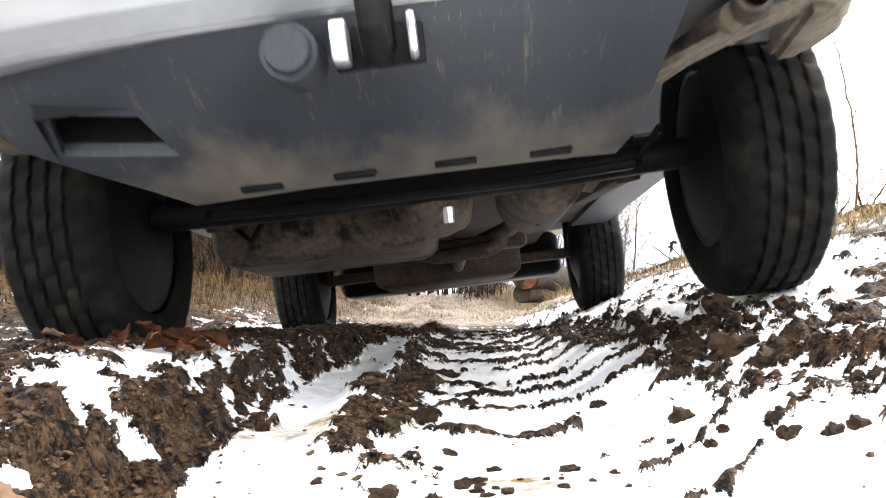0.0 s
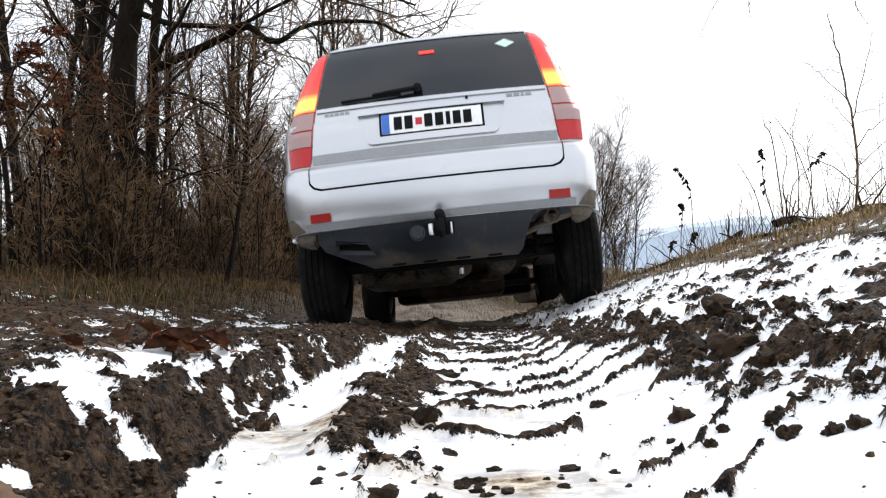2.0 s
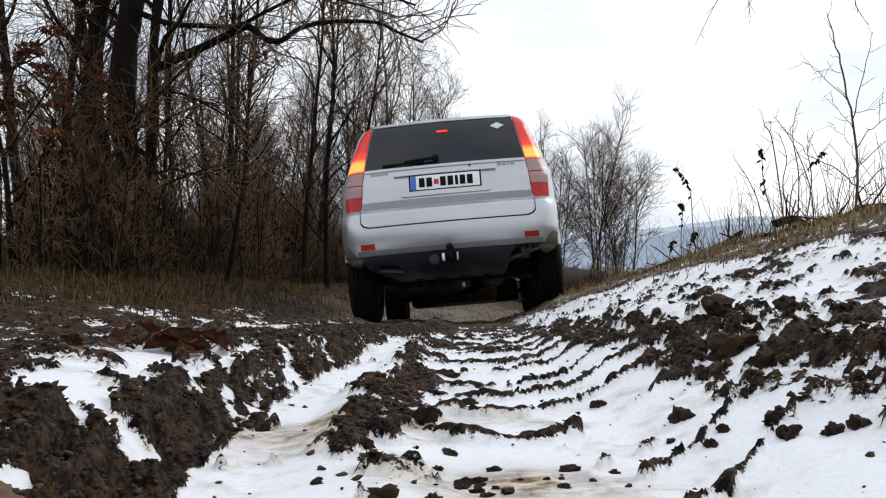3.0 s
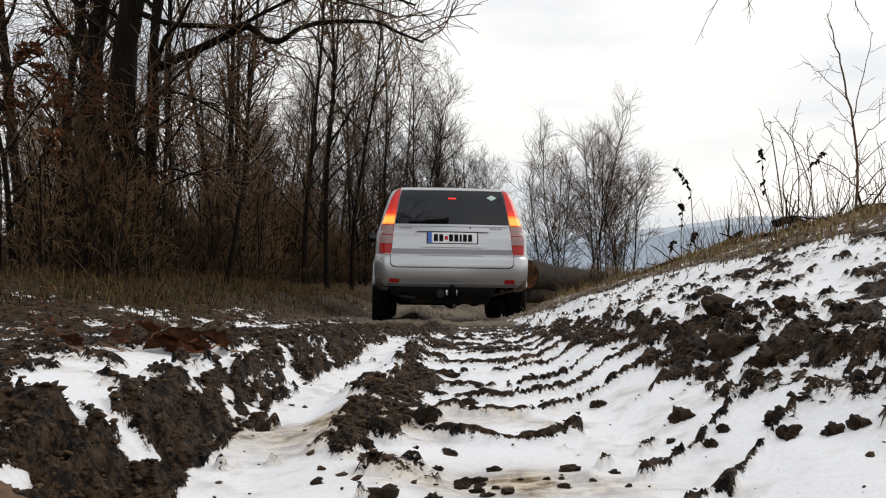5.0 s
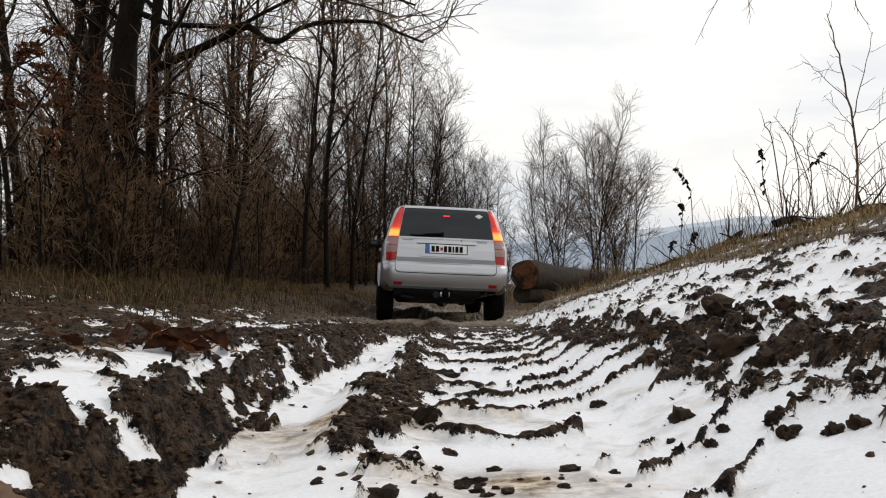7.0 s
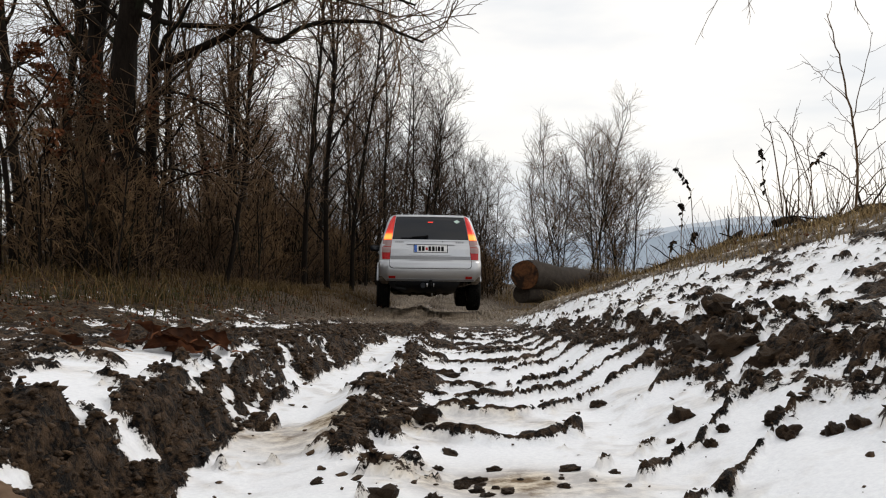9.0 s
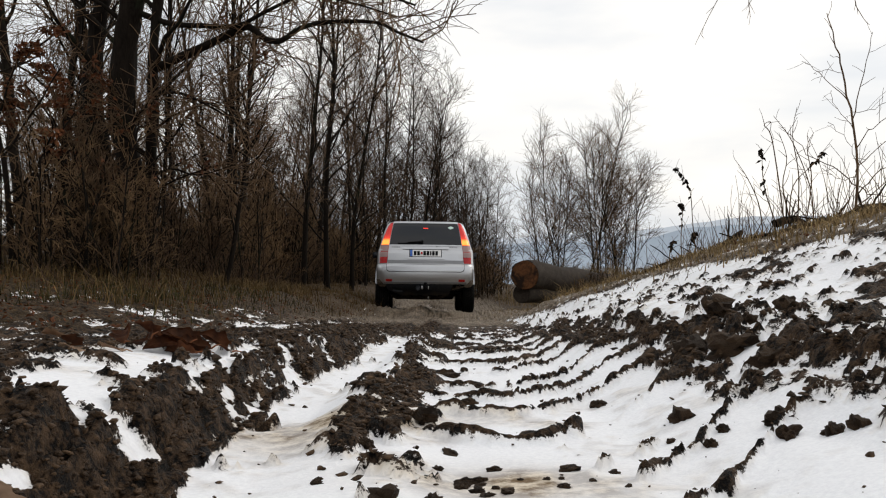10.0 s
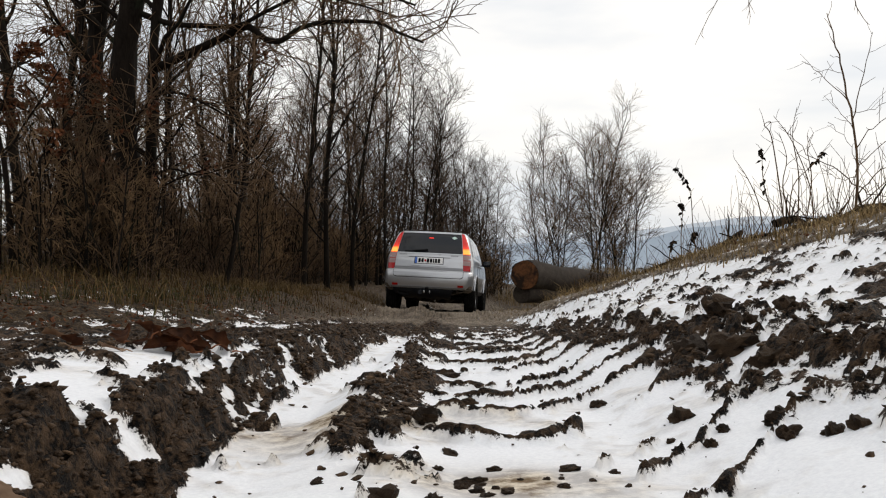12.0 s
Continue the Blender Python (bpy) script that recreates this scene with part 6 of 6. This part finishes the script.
def build_leaves():
    rnd = random.Random(17)
    #        x, y, lift, length, half width, curl, tilt x, tilt y, heading
    heap = [(rnd.gauss(-0.51, 0.045), rnd.gauss(1.59, 0.035), rnd.uniform(0.012, 0.05), rnd.uniform(0.065, 0.09), rnd.uniform(0.022, 0.028), rnd.uniform(1.2, 1.7),
             rnd.uniform(-25, 35), rnd.uniform(-35, 40), rnd.uniform(10, 150), DEAD_LEAF) for k in range(11)]
    lone = [(-0.70, 1.60, 0.02, 0.060, 0.022, 1.4, 40, 10, 165, DEAD_LEAF), (-0.74, 1.62, 0.015, 0.060, 0.020, 1.2, 10, 25, 80, PALE_LEAF), (-0.66, 1.52, 0.01, 0.055, 0.020, 1.0, 5, 15, 40, PALE_LEAF),
            (-0.585, 1.50, 0.01, 0.055, 0.020, 0.9, 5, 20, 60, PALE_LEAF), (-0.292, 0.560, 0.020, 0.070, 0.026, 0.6, 42, 8, 150, PALE_LEAF), (-0.325, 0.61, 0.015, 0.060, 0.022, 0.8, 25, 25, 60, PALE_LEAF)]
    for x, y, up, ln, w, c, rx, ry, rz, mat in heap + lone:
        lf = make_leaf(rnd, ln, w * 1.1, c, mat)
        lf.matrix_basis = pose(x, y, height(x, y) + up * 0.45, rx, ry, rz)
        tagged(lf, "curled reddish-brown dead leaf on the bank" if mat is DEAD_LEAF else "pale brown dead oak leaf on the bank", "leaf", "dead leaves on the bank")


# ---- far hills over the valley ----
def build_hills():
    # Distance haze is painted into the base colours, paler on the far range.
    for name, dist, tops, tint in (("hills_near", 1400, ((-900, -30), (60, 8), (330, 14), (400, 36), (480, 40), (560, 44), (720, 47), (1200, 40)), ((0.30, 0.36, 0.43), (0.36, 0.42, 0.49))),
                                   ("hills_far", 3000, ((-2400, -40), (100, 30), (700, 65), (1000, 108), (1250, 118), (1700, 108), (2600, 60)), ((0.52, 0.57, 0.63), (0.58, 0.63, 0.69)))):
        mat = surface(name + "_painted_haze", tint[0], tint[1], 0.01, 1.0, bump=0, fine=0.06)
        bm = bmesh.new()
        xs = np.linspace(tops[0][0], tops[-1][0], 160)
        rings = []
        for x in xs:
            top = float(np.interp(x, [t[0] for t in tops], [t[1] for t in tops])) + dist * 0.004 * (noise.noise(Vector((x * 4 / dist * 3, dist, 0))) + 0.5 * noise.noise(Vector((x * 40 / dist, dist, 3))))
            rings.append([(x, dist - 300, -90), (x, dist - 80, top * 0.55 - 30), (x, dist, top), (x, dist + 300, -90)])
        add_loft(bm, rings, True, True)
        bmesh.ops.recalc_face_normals(bm, faces=bm.faces)
        tagged(part(name, bm, mat), "wooded hills across the valley, pale haze painted into their colour", "hills", kind="structure")


def build_roadside_tree():
    """A thin tree beside the bank whose twigs hang over the track."""
    rnd = random.Random(41)
    root = tagged(empty("roadside_tree"), "thin bare tree beside the bank with hanging twigs", "tree")
    base = height(2.95, 4.1)
    trunk = smooth_line([(2.95, 4.1, base - 0.1), (2.98, 4.1, 1.2), (2.93, 4.08, 2.4), (3.0, 4.1, 4.2)], [0.05, 0.042, 0.034, 0.01], 5)
    limb = smooth_line([(2.94, 4.08, 2.2), (2.3, 4.05, 1.92), (1.75, 4.0, 1.72), (1.25, 4.0, 1.62), (1.0, 3.98, 1.66)], [0.016, 0.012, 0.009, 0.006, 0.003], 4)
    hang = [smooth_line(p, [0.003, 0.0022, 0.0012], 3) for p in (
        [(1.42, 4.0, 1.65), (1.29, 4.0, 1.47), (1.185, 4.0, 1.26)], [(1.50, 4.0, 1.67), (1.44, 4.0, 1.50), (1.445, 4.0, 1.39)],
        [(1.47, 4.0, 1.66), (1.46, 4.0, 1.50), (1.43, 4.0, 1.44)], [(2.0, 4.02, 1.80), (1.93, 4.0, 1.50), (1.99, 4.0, 1.365)])]
    for name, lines, sides in (("trunk", [trunk], 8), ("limb", [limb], 6)):
        v, f = tube_arrays(lines, sides)
        ob = new(name, mesh_of(name, v, f, BARK))
        ob.parent = root
    for line in hang:
        v, f = tube_arrays([line] + sprout(rnd, line, 3, 35, 0.06, 0.0014, 0.0008, 2, 0.1, -0.05, 0.5, 0.3), 4)
        ob = new("twig", mesh_of("twig", v, f, TWIG))
        ob.parent = root


build_shrubs()
build_roadside_tree()
build_clearing_trees()
build_grass()
build_crest_plants()
build_logs()
build_clods()
build_leaves()
build_hills()


# ---- the car's drive: seconds, place under the rear axle (camera-level heights), pitch, roll, heading in degrees ----
def motions():
    drive = [(0.0, -0.020, 1.980, -0.150, -5.1, -7.0, -1.3), (0.5, -0.020, 2.538, -0.231, -5.4, -8.1, 0.3), (1.0, 0.008, 3.344, -0.290, -4.9, -8.0, -0.7),
             (1.5, 0.036, 4.218, -0.331, -5.4, -6.0, -1.4), (2.0, 0.074, 5.041, -0.355, -6.0, -5.9, -2.5), (2.5, 0.085, 5.983, -0.428, -7.3, -5.9, -0.9),
             (3.0, 0.131, 7.018, -0.516, -6.3, -4.9, -2.5), (5.0, 0.057, 9.725, -0.858, -1.7, 1.0, 2.0), (5.5, 0.021, 10.370, -0.930, 0.0, -1.5, 3.3),
             (6.0, -0.005, 10.778, -0.939, 0.0, -1.4, 3.6), (6.5, -0.018, 11.223, -0.971, 0.0, 1.5, 4.5), (7.0, -0.057, 11.653, -0.967, -0.9, 2.6, 4.6),
             (9.0, -0.253, 14.244, -0.977, -2.2, 0.8, 3.5), (9.5, -0.294, 14.523, -1.036, -3.5, 0.3, 3.5), (10.0, -0.323, 14.980, -1.068, -3.5, 0.6, 1.6),
             (10.5, -0.332, 15.346, -1.092, -3.2, 1.3, -0.7), (11.0, -0.305, 15.651, -1.137, -3.3, 1.3, -2.6), (11.5, -0.273, 16.170, -1.180, -3.2, 2.6, -5.3),
             (12.0, -0.223, 16.418, -1.214, -3.9, 2.6, -6.8)]
    walk(car, [(t, pose(x, y, z + EYE_Z, p, r, h)) for t, x, y, z, p, r, h in drive])
    times = [k / 10 for k in range(121)]
    gone = np.interp(times, [d[0] for d in drive], [d[2] for d in drive])
    for wheel in wheels:
        at = wheel.matrix_basis.translation.copy()
        walk(wheel, [(t, pose(*at, -math.degrees((g - gone[0]) / WHEEL_R))) for t, g in zip(times, gone)])


motions()
